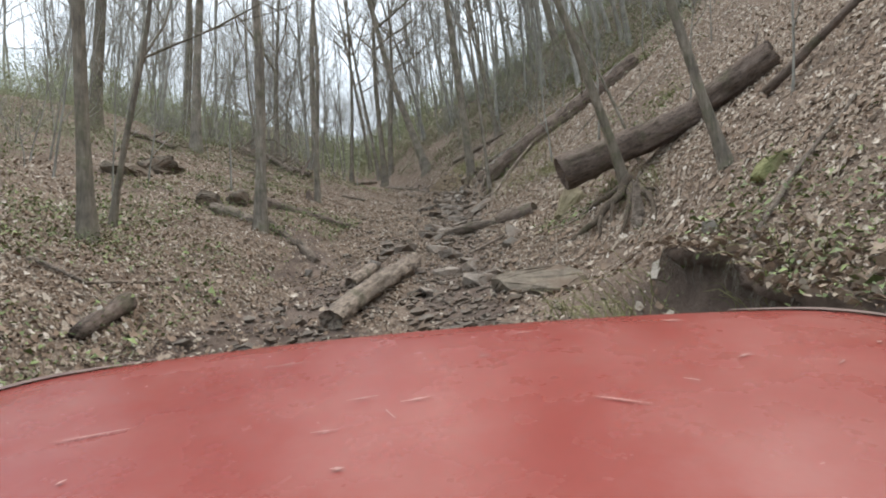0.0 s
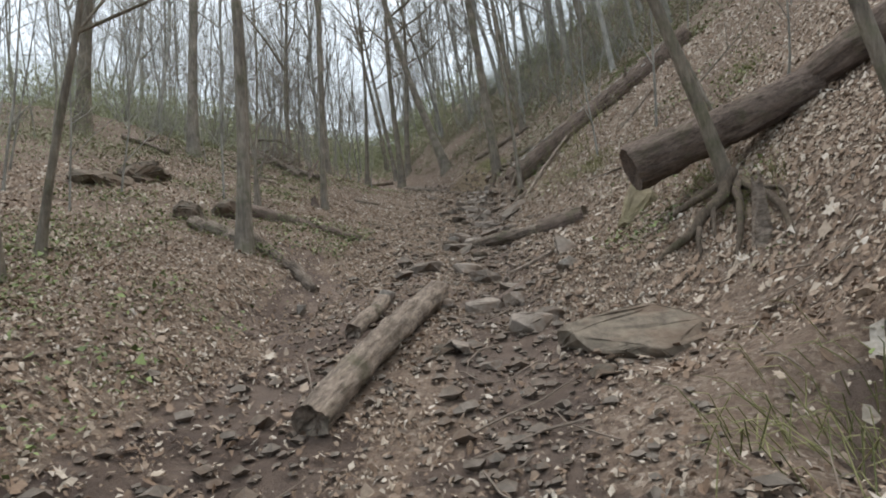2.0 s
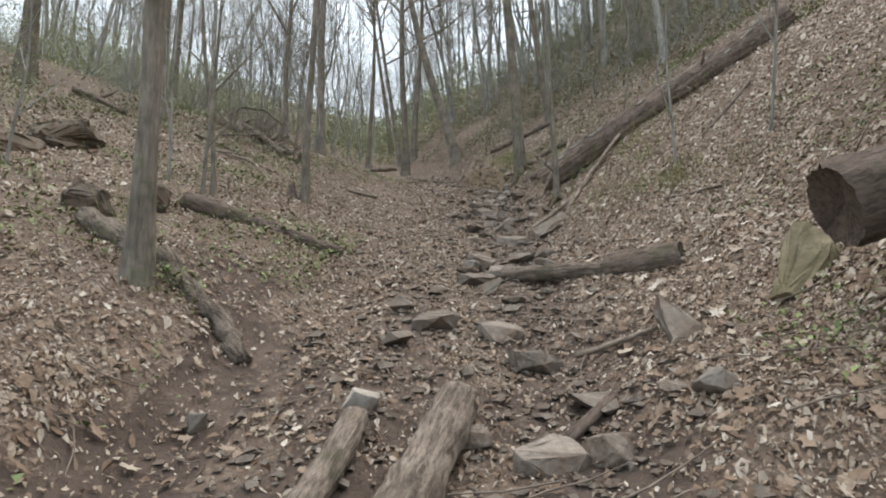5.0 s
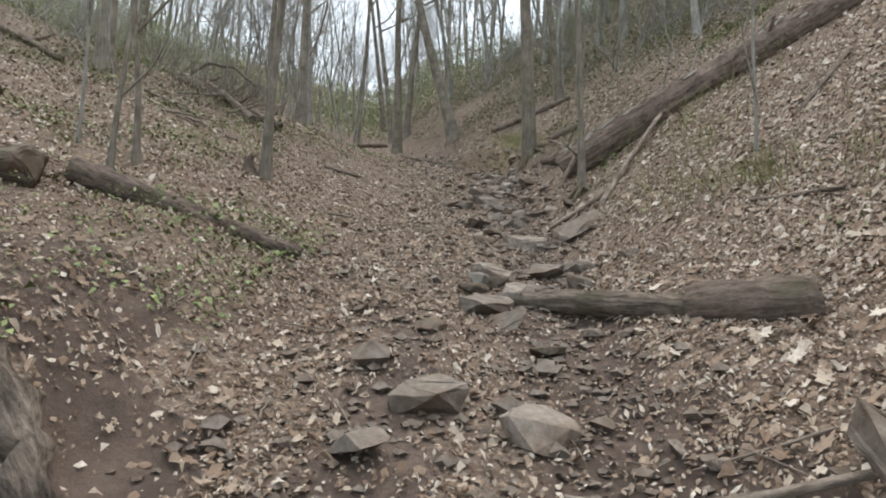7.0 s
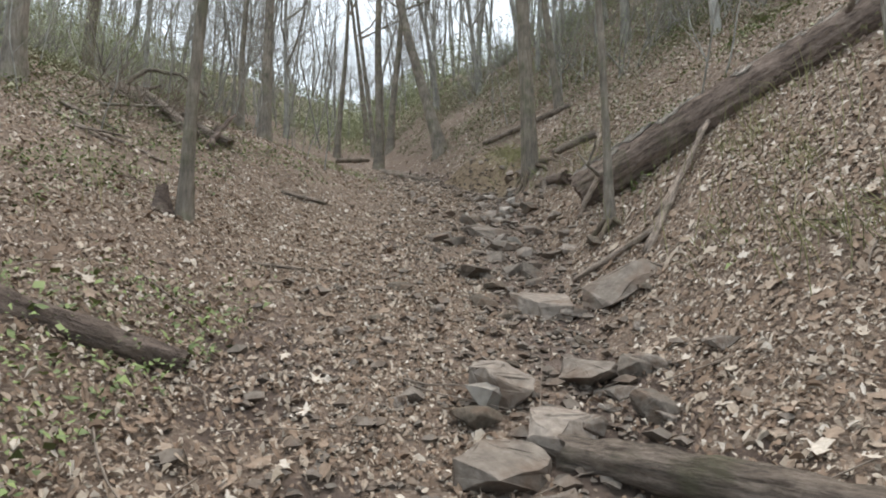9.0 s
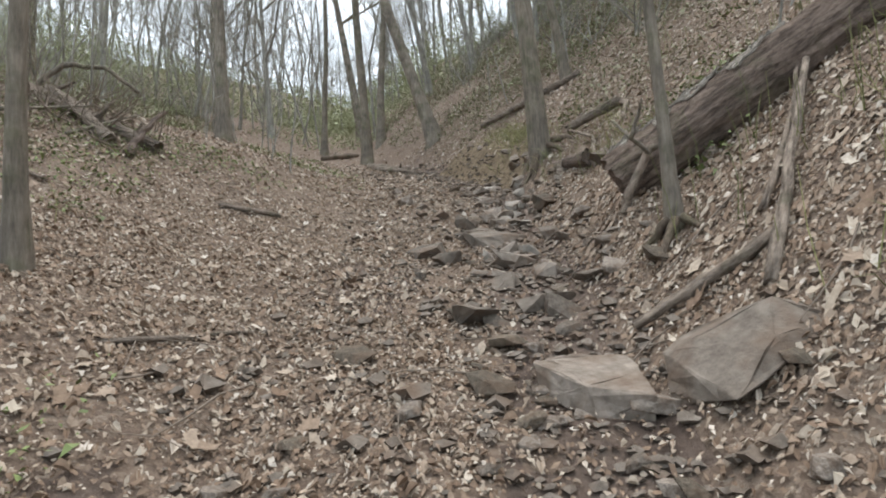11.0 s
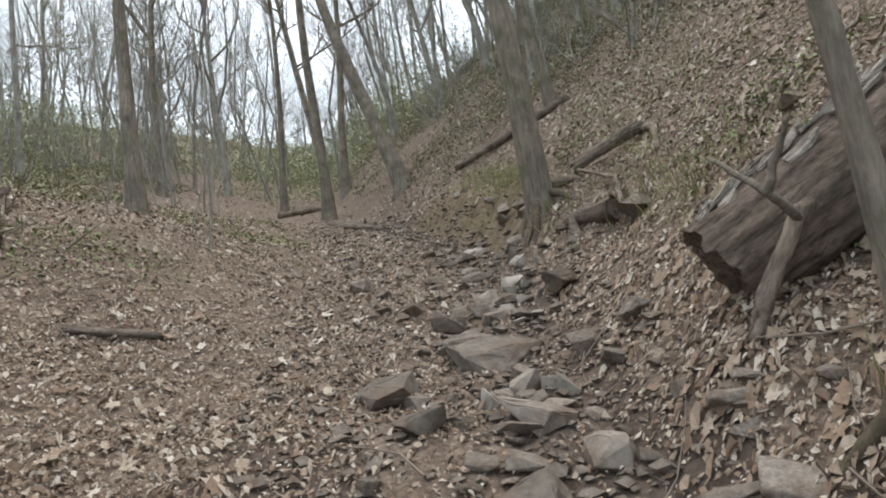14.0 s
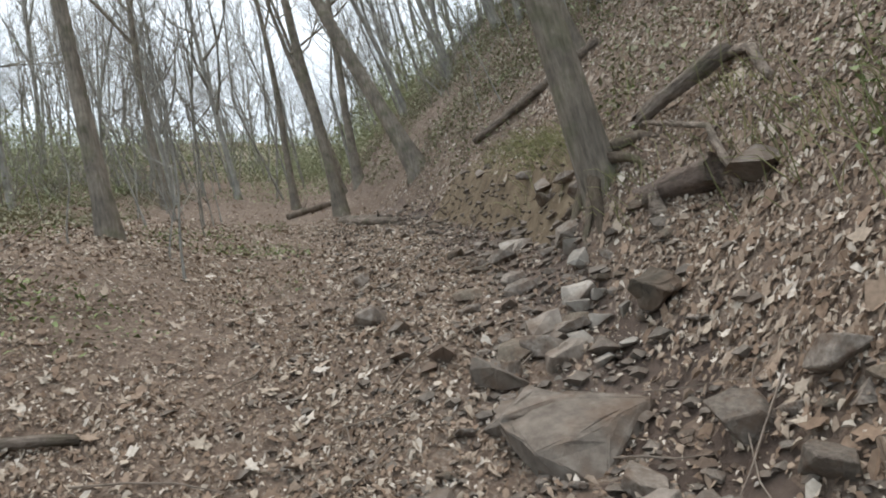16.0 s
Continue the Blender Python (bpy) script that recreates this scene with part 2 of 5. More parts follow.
def form(x, y):
    x, y = np.asarray(x, float), np.asarray(y, float)
    u = across(x, y)
    k = np.clip((y - 12.5) / 4.5, 0, 1)
    k = k * k * (3 - 2 * k)
    right = np.interp(u, RIGHT_U, RIGHT_NEAR) * (1 - k) + np.interp(u, RIGHT_U, RIGHT_FAR) * k
    j = np.clip((y - 14) / 5, 0, 1)
    left = np.interp(-u, LEFT_U, LEFT_NEAR) * (1 - j) + np.interp(-u, LEFT_U, LEFT_FAR) * j
    # the wooded hill on the right flattens out behind its crest
    e = np.clip((y - 36) / 19, 0, 1)
    right = right - 5 * np.clip((u - 8) / 8, 0, 1) * e * e * (3 - 2 * e)
    # the stream has cut a steep clay bank and an undercut hollow into the right side
    cut = np.clip((u - 0.45) / 0.5, 0, 1) * np.clip(1.9 - np.abs(y - 26.8) / 2.0, 0, 1) * np.clip((2.2 - u) / 1.2, 0, 1)
    hollow = np.clip((u - 1.0) / 0.8, 0, 1) * np.clip((2.13 + 0.06 * np.sin(3.1 * y) - u) / 0.08, 0, 1) * np.exp(-((y - 4.3) / 1.35) ** 6)
    scour = np.exp(-((u + 2.15) / 0.33) ** 2 - ((y - 9.7) / 1.7) ** 4)
    # the stout tree holds a mound of earth against the stream; the bank dips beside it
    mound = np.minimum(1, 1.8 * np.exp(-((x - 1.45) / 0.48) ** 2 - ((y - 23.05) / 0.42) ** 2))
    mound = mound + 0.8 * np.exp(-((x - 1.52) / 0.35) ** 2 - ((y - 18.65) / 0.4) ** 2) - 0.9 * np.exp(-((x - 1.9) / 0.42) ** 2 - ((y - 21.7) / 0.45) ** 2)
    # a shallow shelf below the tree roots on the right
    shelf = np.exp(-((x - 2.3) / 1.0) ** 4 - ((y - 7.4) / 1.3) ** 4)
    return np.interp(y, BED_Y, BED_Z) + np.where(u > 0, right, left) - 0.3 * shelf + 0.27 * mound + 0.42 * cut - 0.45 * hollow - 0.13 * scour


def ground_z(x, y):
    x, y = np.asarray(x, float), np.asarray(y, float)
    far = np.clip((np.abs(across(x, y)) - 3) / 10, 0, 1)
    z = form(x, y) + 0.045 * bumps(x, y, 0.9, 1) + 0.025 * bumps(x, y, 0.35, 2) + 0.010 * bumps(x, y, 0.13, 3)
    return z + far * (0.25 * bumps(x, y, 4.5, 4) + 0.7 * bumps(x, y, 16, 5))


def on_ground(x, y, lift=0.0):
    return Vector((x, y, float(ground_z(x, y)) + lift))


def mesh_of(name, verts, faces, mats, smooth=True, index=None):
    me = bpy.data.meshes.new(name)
    me.from_pydata(verts, [], faces)
    for m in mats if isinstance(mats, (list, tuple)) else [mats]:
        me.materials.append(m)
    if index is not None:
        me.polygons.foreach_set("material_index", index)
    if smooth:
        me.polygons.foreach_set("use_smooth", np.ones(len(me.polygons), bool))
    me.update()
    return me


def fast_mesh(name, verts, quads, mat, smooth=False):
    """A mesh of equal faces from arrays."""
    me = bpy.data.meshes.new(name)
    n, k = quads.shape
    me.vertices.add(len(verts))
    me.vertices.foreach_set("co", verts.astype(np.float32).ravel())
    me.loops.add(n * k)
    me.loops.foreach_set("vertex_index", quads.astype(np.int32).ravel())
    me.polygons.add(n)
    me.polygons.foreach_set("loop_start", np.arange(0, n * k, k, dtype=np.int32))
    me.polygons.foreach_set("loop_total", np.full(n, k, np.int32))
    me.polygons.foreach_set("use_smooth", np.full(n, smooth, bool))
    me.materials.append(mat)
    me.update(calc_edges=True)
    return me


def part(name, me, parent, label=""):
    ob = new(name, me)
    ob.parent = parent
    return tagged(ob, label)


def spaced(lo, fine_lo, fine_hi, hi, step):
    """Grid lines: fine in the middle, ever wider outside."""
    mid = list(np.arange(fine_lo, fine_hi + 1e-6, step))
    out, s, v = [], step, fine_hi
    while v < hi:
        s *= 1.12
        v += s
        out.append(v)
    back, s, v = [], step, fine_lo
    while v > lo:
        s *= 1.12
        v -= s
        back.append(v)
    return np.array(back[::-1] + mid + out)


def build_ground():
    xs, ys = spaced(-380, -5.5, 5.0, 380, 0.09), spaced(-60, -1, 30, 390, 0.09)
    gx, gy = np.meshgrid(xs, ys)
    gz = ground_z(gx, gy)
    nx, ny = len(xs), len(ys)
    verts = np.stack([gx.ravel(), gy.ravel(), gz.ravel()], 1)
    i = np.arange(nx * (ny - 1)).reshape(ny - 1, nx)[:, :-1].ravel()
    quads = np.stack([i, i + 1, i + nx + 1, i + nx], 1)
    me = fast_mesh("ground", verts, quads, LITTER, True)
    me.materials.append(MUD)
    me.materials.append(CLAY)
    cx, cy = verts[quads, 0].mean(1), verts[quads, 1].mean(1)
    u = across(cx, cy)
    wob = 0.35 * bumps(cx, cy, 0.8, 8) + 0.2 * bumps(cx, cy, 0.25, 9)
    idx = np.zeros(len(quads), np.int32)
    # wheel track on the left of the bed and the stony bed itself
    puddle = (((cx + 1.0) / 0.55) ** 2 + ((cy - 18.6) / 0.9) ** 2 + wob < 1) | (((cx + 1.5) / 0.5) ** 2 + ((cy - 14.5) / 1.0) ** 2 + wob < 1)
    track = (np.abs(u + 1.3 + 0.3 * np.sin(cy * 0.4)) + wob * 0.8 < 0.33 + 0.3 * (cy < 10.5)) & (cy < 13.5)
    bed = (np.abs(u - 0.25) + wob < 0.42) & (cy < 34)
    idx[track | bed | puddle] = 1
    idx[(u > 0.42) & (u < 1.35 + 0.5 * wob) & (np.abs(cy - 26.8) + wob < 3.0)] = 2
    idx[(np.abs(u + 2.15) + wob * 0.6 < 0.42) & (np.abs(cy - 9.8) + wob < 1.7)] = 1
    idx[((cx + 2.75) / 0.75) ** 2 + ((cy - 11.7) / 0.8) ** 2 + wob < 0.9] = 1
    idx[(u > 1.45 + wob * 0.5) & (u < 2.22) & (np.abs(cy - 4.3) + wob * 0.6 < 1.4)] = 1
    me.polygons.foreach_set("material_index", idx)
    tagged(new("ground", me), "leaf-strewn forest floor with a muddy stony gully", "ground", kind="structure")


build_ground()


# ---- shapes ----
class Form:
    """Collects tubes into one mesh."""

    def __init__(self):
        self.v, self.f = [], []

    def tube(self, pts, radii, sides, cap=False, twist=0.0, rough=0.0, rnd=None):
        start = len(self.v)
        prev = None
        for k, (p, r) in enumerate(zip(pts, radii)):
            p = Vector(p)
            d = (Vector(pts[min(k + 1, len(pts) - 1)]) - Vector(pts[max(k - 1, 0)])).normalized()
            if prev is None:
                a = d.orthogonal().normalized()
            else:
                a = (prev - d * prev.dot(d)).normalized()
            prev = a
            b = d.cross(a)
            for s in range(sides):
                w = 2 * math.pi * s / sides + twist * k
                rr = r * (1 + (rnd.uniform(-rough, rough) if rnd else 0))
                self.v.append(p + a * (math.cos(w) * rr) + b * (math.sin(w) * rr))
        for k in range(len(pts) - 1):
            for s in range(sides):
                i, j = start + k * sides + s, start + k * sides + (s + 1) % sides
                self.f.append((i, j, j + sides, i + sides))
        if cap:
            self.f.append(tuple(start + s for s in reversed(range(sides))))
            self.f.append(tuple(start + (len(pts) - 1) * sides + s for s in range(sides)))

    def mesh(self, name, mat, smooth=True):
        return mesh_of(name, [tuple(p) for p in self.v], self.f, mat, smooth)


def limb(form_, rnd, start, way, length, radius, depth, sides, kids):
    """A branch that bends upward and forks."""
    n = (1, 3, 5)[depth]
    pts, p, d = [Vector(start)], Vector(start), Vector(way).normalized()
    for k in range(n):
        d = (d + Vector((rnd.uniform(-0.34, 0.34), rnd.uniform(-0.34, 0.34), rnd.uniform(-0.05, 0.34)))).normalized()
        p = p + d * (length / n)
        pts.append(p.copy())
    form_.tube(pts, [radius * (1 - 0.85 * k / n) for k in range(n + 1)], sides)
    if depth > 0:
        for _ in range(kids):
            k = rnd.randint(1, n)
            side = Vector((rnd.uniform(-1.1, 1.1), rnd.uniform(-1.1, 1.1), rnd.uniform(-0.15, 0.8)))
            w = (d * 0.75 + side).normalized()
            limb(form_, rnd, pts[k], w, length * rnd.uniform(0.4, 0.65), radius * (1 - 0.75 * k / n) * 0.62, depth - 1, 3, kids)


def build_tree(name, seed, height, radius, lean=(0, 0), first=0.4, limbs=9, depth=2, kids=4, mat=None, flare=1.5, sides=9, fork=False, bow=1.0):
    """A bare tree: tapered trunk, and a crown of forking limbs."""
    rnd = random.Random(seed)
    n = 14
    pts = []
    wx, wy, ph = rnd.choice((-1, 1)) * rnd.uniform(0.008, 0.03) * height, rnd.uniform(-0.022, 0.022) * height, rnd.uniform(0, 6)
    wx, wy, kx = wx * bow, wy * bow, rnd.uniform(4, 9)
    for k in range(n + 1):
        t = k / n
        z = height * t ** 1.25
        pts.append(Vector((lean[0] * z + wx * (math.sin(ph + kx * t) - math.sin(ph)) * min(1, 0.3 + 2 * t), lean[1] * z + wy * math.sin(ph + 4 * t) - wy * math.sin(ph), z)))
    radii = [radius * ((1 - 0.8 * k / n) + (flare - 1) * max(0, 1 - k / 2.2) ** 2) for k in range(n + 1)]
    pts.insert(0, pts[0] - Vector((0, 0, 0.5)))
    radii.insert(0, radii[0] * 1.15)
    trunk_form = Form()
    trunk_form.tube(pts, radii, sides, rough=0.07, rnd=rnd)
    tree = new(name, None)
    part("trunk", trunk_form.mesh("trunk", mat or BARK), tree)
    crown = Form()
    for i in range(limbs):
        t = first + (0.98 - first) * (i + rnd.random()) / limbs
        k = min(int((t ** 0.8) * n) + 1, n)
        a = i * 2.4 + rnd.uniform(-0.5, 0.5)
        size = height * rnd.uniform(0.16, 0.3) * (1.15 - 0.6 * t)
        limb(crown, rnd, pts[k], (math.cos(a), math.sin(a), rnd.uniform(0.35, 1.25)), size * 1.42, radii[k] * 0.6, depth, 4, kids)
    if fork:
        k = rnd.randint(6, 9)
        limb(crown, rnd, pts[k], (rnd.choice((-1, 1)) * rnd.uniform(0.15, 0.3), rnd.uniform(-0.3, 0.3), 1), height * 0.45, radii[k] * 0.8, 2, 6, 5)
    part("crown", crown.mesh("crown", mat or BARK), tree)
    return tree


def leaf_cloud(name, centres, normals_tilt, size, mat, rs, scale=1.0, aspect=0.5, simple=False, tiny=False):
    """Many small folded leaves as one mesh."""
    n = len(centres)
    yaw = rs.uniform(0, 2 * math.pi, n)
    tx, ty = rs.normal(0, normals_tilt, n), rs.normal(0, normals_tilt, n)
    s = size * np.clip(np.exp(rs.normal(-0.1, 0.42, n)), 0.35, 2.2) * scale
    curl = rs.uniform(-0.3, 1.2, n)
    shape = np.array([(-0.5, 0, 0), (-0.15, 0.5, 1), (0.28, 0.36, 1), (0.55, 0, 0.15), (0.28, -0.36, 1), (-0.15, -0.5, 1)])
    if simple:
        shape = np.array([(-0.5, 0, 0), (-0.05, 0.48, 0.8), (0.5, 0, 0.1), (0.05, -0.42, 0.9)])
    if tiny:
        shape = np.array([(-0.5, -0.3, 0), (0.1, 0.6, 0.8), (0.55, -0.3, 0.1)])
    px = shape[None, :, 0] * s[:, None]
    py = shape[None, :, 1] * (s * aspect * rs.uniform(0.7, 1.6, n))[:, None]
    pz = shape[None, :, 2] * (curl * s * 0.45)[:, None]
    c, d = np.cos(yaw)[:, None], np.sin(yaw)[:, None]
    X, Y = px * c - py * d, px * d + py * c
    Z = pz + X * tx[:, None] + Y * ty[:, None]
    verts = np.stack([X + centres[:, 0:1], Y + centres[:, 1:2], Z + centres[:, 2:3]], 2).reshape(-1, 3)
    i = np.arange(n)[:, None] * len(shape)
    if simple:
        return fast_mesh(name, verts, i + np.array([list(range(len(shape)))[::-1]]), mat)
    quads = np.concatenate([i + np.array([[0, 3, 2, 1]]), i + np.array([[0, 5, 4, 3]])], 0)
    return fast_mesh(name, verts, quads, mat)


def slope_of(x, y):
    e = 0.15
    return (ground_z(x + e, y) - ground_z(x - e, y)) / (2 * e), (ground_z(x, y + e) - ground_z(x, y - e)) / (2 * e)


def strew(count, x0, x1, y0, y1, keep):
    x, y = rng.uniform(x0, x1, count), rng.uniform(y0, y1, count)
    ok = rng.rand(count) < keep(x, y)
    return x[ok], y[ok]


def fallen_leaves(name, x, y, size, label, simple=False):
    """Dry leaves that lie along the slope."""
    n = len(x)
    sx, sy = slope_of(x, y)
    lift = rng.uniform(0.004, 0.035, n)
    me = leaf_cloud(name, np.stack([x, y, ground_z(x, y) + lift], 1), 0.42, size, DRY_LEAF, rng, simple=simple)
    co = np.empty(len(me.vertices) * 3, np.float32)
    me.vertices.foreach_get("co", co)
    co = co.reshape(n, -1, 3)
    co[:, :, 2] += (co[:, :, 0] - x[:, None]) * sx[:, None] + (co[:, :, 1] - y[:, None]) * sy[:, None]
    me.vertices.foreach_set("co", co.ravel())
    me.update()
    tagged(new(name, me), label, "leaves", kind="stuff")


def stone_mesh(name, seed, mat, size=(1, 1, 0.5), points=18, slab=False, fine=0):
    """An angular stone: the hull of scattered points, edges softened."""
    rnd = random.Random(seed)
    bm = bmesh.new()
    for _ in range(points):
        v = Vector((rnd.gauss(0, 1), rnd.gauss(0, 1), rnd.gauss(0, 1))).normalized()
        if slab:
            v.z = math.copysign(min(1, abs(v.z) * 2.5 + 0.25), v.z)
        bm.verts.new((v.x * 0.5 * size[0], v.y * 0.5 * size[1], v.z * 0.5 * size[2]))
    hull = bmesh.ops.convex_hull(bm, input=bm.verts)
    bmesh.ops.delete(bm, geom=list({q for q in hull["geom_interior"] + hull["geom_unused"] if isinstance(q, bmesh.types.BMVert)}), context="VERTS")
    bmesh.ops.bevel(bm, geom=list(bm.edges), offset=0.035 * min(size), segments=1, affect="EDGES", clamp_overlap=True)
    if fine:
        bmesh.ops.triangulate(bm, faces=bm.faces)
        for _ in range(fine):
            bmesh.ops.subdivide_edges(bm, edges=list(bm.edges), cuts=1)
        low = min(size)
        for v in bm.verts:
            p = v.co * 2.2 + Vector((seed, 0, 0))
            v.co += Vector((noise.noise(p * 2), noise.noise(p * 2 + Vector((9, 0, 0))), noise.noise(p * 1.3) * 0.8)) * 0.2 * low + v.co.normalized() * noise.noise(p * 6) * 0.09 * low
            v.co.z += 0.03 * low * round(noise.noise(p * 3) * 3)
    me = bpy.data.meshes.new(name)
    bm.to_mesh(me)
    bm.free()
    me.materials.append(mat)
    return me


def build_log(name, a, b, r0, r1, mat, label, seed, rough=0.1, sides=14, stubs=0, bend=0.1, category="log", ridges=0.0, flat=1.0, sag=0.0, waist=0.0, jagged=0.3):
    """A fallen trunk from a to b; its own x axis runs along it."""
    rnd = random.Random(seed)
    a, b = Vector(a), Vector(b)
    length = (b - a).length
    x = (b - a).normalized()
    y = Vector((0, 0, 1)).cross(x).normalized()
    z = x.cross(y)
    m = Matrix((x, y, z)).transposed().to_4x4()
    m.translation = a
    n = max(6, int(length / (0.12 if ridges else 0.22)))
    f = Form()
    pts, radii = [], []
    for k in range(n + 1):
        t = k / n
        pts.append(Vector((length * t, bend * math.sin(3 * t + seed) - bend * math.sin(seed), 0.6 * bend * math.sin(4.2 * t) * (1 - t) - sag * math.sin(math.pi * t))))
        radii.append((r0 + (r1 - r0) * t) * (1 - waist * math.sin(math.pi * t) ** 2) * (1 + rnd.uniform(-rough, rough) * 0.6))
    f.tube(pts, radii, sides, cap=not ridges, rough=rough, rnd=rnd)
    if ridges:
        # bark furrows that run along the stem
        crest = [rnd.uniform(-1, 1) for _ in range(sides)]
        for k in range(n + 1):
            crest = [q * 0.82 + rnd.uniform(-0.5, 0.5) for q in crest]
            for s in range(sides):
                v = f.v[k * sides + s]
                f.v[k * sides + s] = pts[k] + (v - pts[k]) * (1 + ridges * crest[s] * (1 if s % 2 else -1))
        # ragged, rotted-out ends
        last = n * sides
        jag = [jagged * rnd.uniform(-0.1, 0.16) for _ in range(sides // 2 + 1)]
        for s in range(sides):
            f.v[s].x -= jag[s // 2] + rnd.uniform(0, 0.02)
            f.v[last + s].x += jag[-1 - s // 2] * 0.6
        for ring, depth, p, r in ((0, 0.07, pts[0], radii[0]), (last, -0.06, pts[-1], radii[-1])):
            rim = len(f.v)
            f.v += [f.v[ring + s].copy() for s in range(sides)]
            inner = len(f.v)
            f.v += [p + (f.v[ring + s] - p) * 0.88 + Vector((depth * 0.3, 0, 0)) for s in range(sides)]
            f.v.append(p + Vector((depth, 0, 0)))
            for s in range(sides):
                t = (s + 1) % sides
                f.f.append((rim + s, inner + s, inner + t, rim + t))
                f.f.append((inner + s, inner + sides, inner + t))
    if flat != 1.0:
        for v in f.v:
            v.z *= flat
    log = new(name, None)
    log.matrix_world = m
    tagged(log, label, category)
    part("stem", f.mesh("stem", mat), log)
    for _ in range(stubs):
        g = Form()
        k = rnd.randint(1, n - 1)
        w = Vector((rnd.uniform(0.2, 0.9), rnd.uniform(-0.8, 0.8), rnd.uniform(0.1, 1))).normalized()
        ln = rnd.uniform(0.15, 0.5)
        g.tube([pts[k], pts[k] + w * (radii[k] + ln * 0.5), pts[k] + w * (radii[k] + ln) + Vector((0, 0, 0.05))], [0.05, 0.035, 0.018], 6, cap=True)
        part("branch_stub", g.mesh("branch_stub", mat), log)
    return log


def build_stick(name, pts, r0, r1, mat, label, sides=7, seed=1, category="stick"):
    rnd = random.Random(seed)
    f = Form()
    base = Vector(pts[0])
    fine = []
    for p, q in zip(pts[:-1], pts[1:]):
        for k in range(4):
            v = Vector(p).lerp(Vector(q), k / 4) - base
            fine.append(v + Vector((rnd.uniform(-1, 1), rnd.uniform(-1, 1), rnd.uniform(-1, 1))) * r0 * 0.35)
    fine.append(Vector(pts[-1]) - base)
    n = len(fine) - 1
    # the stick's own x axis runs along it
    turn = fine[-1].to_track_quat("X", "Z")
    fine = [turn.inverted() @ v for v in fine]
    f.tube(fine, [r0 + (r1 - r0) * k / n for k in range(n + 1)], sides, cap=True, rough=0.08, rnd=rnd)
    ob = new(name, f.mesh(name, mat))
    ob.matrix_world = Matrix.Translation(base) @ turn.to_matrix().to_4x4()
    return tagged(ob, label, category)


# ---- trees that can be told apart: x, y, diameter, lean across, lean along, height, label ----
BANK_TREES = [
    (-4.04, 7.75, 0.2, -0.04, -0.03, 15, "slim grey-barked tree on the leafy bank"),
    (-4.32, 8.76, 0.1, 0.06, 0.0, 9, "thin bare sapling beside a slim tree"),
    (-2.83, 10.7, 0.2, 0.0, -0.02, 16, "straight grey-barked tree at the bank's edge"),
    (-3.33, 17.25, 0.15, -0.03, -0.02, 15, "slim tree beside a broken stump"),
    (-8.75, 21.5, 0.36, 0.0, 0.0, 19, "grey-barked tree on the upper bank"),
    (-12.2, 20.9, 0.45, 0.04, 0.0, 21, "stout bare tree high on the bank"),
    (-4.05, 14.4, 0.07, 0.0, 0.0, 6, "thin dark sapling by a mossy log"),
    (-4.34, 15.4, 0.09, -0.02, 0.0, 8, "thin sapling on the leafy bank"),
    (1.68, 17.87, 0.115, -0.05, 0.03, 12, "leaning slim tree with spreading roots"),
    (1.34, 23.0, 0.35, -0.09, -0.03, 20, "stout leaning tree on the cut bank"),
    (-0.82, 33.1, 0.46, -0.28, -0.03, 20, "strongly leaning dark tree above the gully"),
    (-3.7, 41.0, 0.4, 0.01, 0.0, 18, "slim leaning tree at the gully's head"),
]
SLOPE_TREES = [
    (-3.44, 34.9, 0.38, 0.0, 0.0, 20, "tall straight tree beside the gully"),
    (-6.5, 41.3, 0.32, 0.0, 0.0, 18, "tall bare tree with a forked top"),
    (-5.6, 26.8, 0.3, 0.03, -0.02, 20, "tall grey-barked tree on the leafy slope"),
    (3.14, 8.95, 0.15, -0.27, -0.02, 10, "crooked leaning tree with bare roots on the bank"),
    (3.7, 7.1, 0.13, -0.24, 0.0, 9, "thin leaning sapling on the near bank"),
    (3.75, 10.3, 0.06, -0.3, 0.0, 6, "thin leaning sapling in front of a rotten log"),
    (6.55, 29.6, 0.45, -0.2, 0.0, 20, "dark leaning tree on the hillside"),
    (2.9, 28.6, 0.26, -0.16, 0.0, 15, "slim leaning tree on the hillside"),
    (-4.7, 42.5, 0.3, -0.15, 0.0, 19, "bare tree leaning over the gully's head"),
    (-7.0, 55.0, 0.45, -0.15, 0.0, 20, "leaning bare tree at the valley's head"),
    (-11.4, 40.5, 0.36, 0.02, 0.0, 20, "straight bare tree above the leafy slope"),
    (-13.5, 31.0, 0.40, 0.02, 0.0, 21, "straight bare tree among green shrubs"),
]
NEAR_TREES = BANK_TREES + SLOPE_TREES


def label_tree(ob, label, group=""):
    return tagged(ob, label, "tree", group)


for i, (x, y, dia, lx, ly, height, text) in enumerate(NEAR_TREES):
    thin = dia < 0.11
    tree = build_tree("sapling" if thin else "tree", 100 + i, height, dia / 2, (lx, ly), 0.2 if thin else 0.42, 7 if thin else 12, 1 if thin else 2, 5, BARK, fork=i in (4, 13, 22), bow=0.15 if i == 8 else 0.9 if thin else 0.3, flare=1.2 if i == 9 else 1.5)
    tree.location = on_ground(x, y)
    label_tree(tree, text)

# woods on both hillsides and at the valley's head, and unseen trees behind the start
KINDS = [build_tree("tree", 300 + i, 17 + 1.2 * (i % 4), 0.085 + 0.013 * (i % 5), (0, 0), 0.2 + 0.06 * (i % 4), 14, 2, 4, BARK_FAR, 1.3, 7, i % 4 != 3, 0.9) for i in range(8)]
for ob in KINDS:
    label_tree(ob, "bare grey-brown forest tree with fine twigs", "trees of the woods")


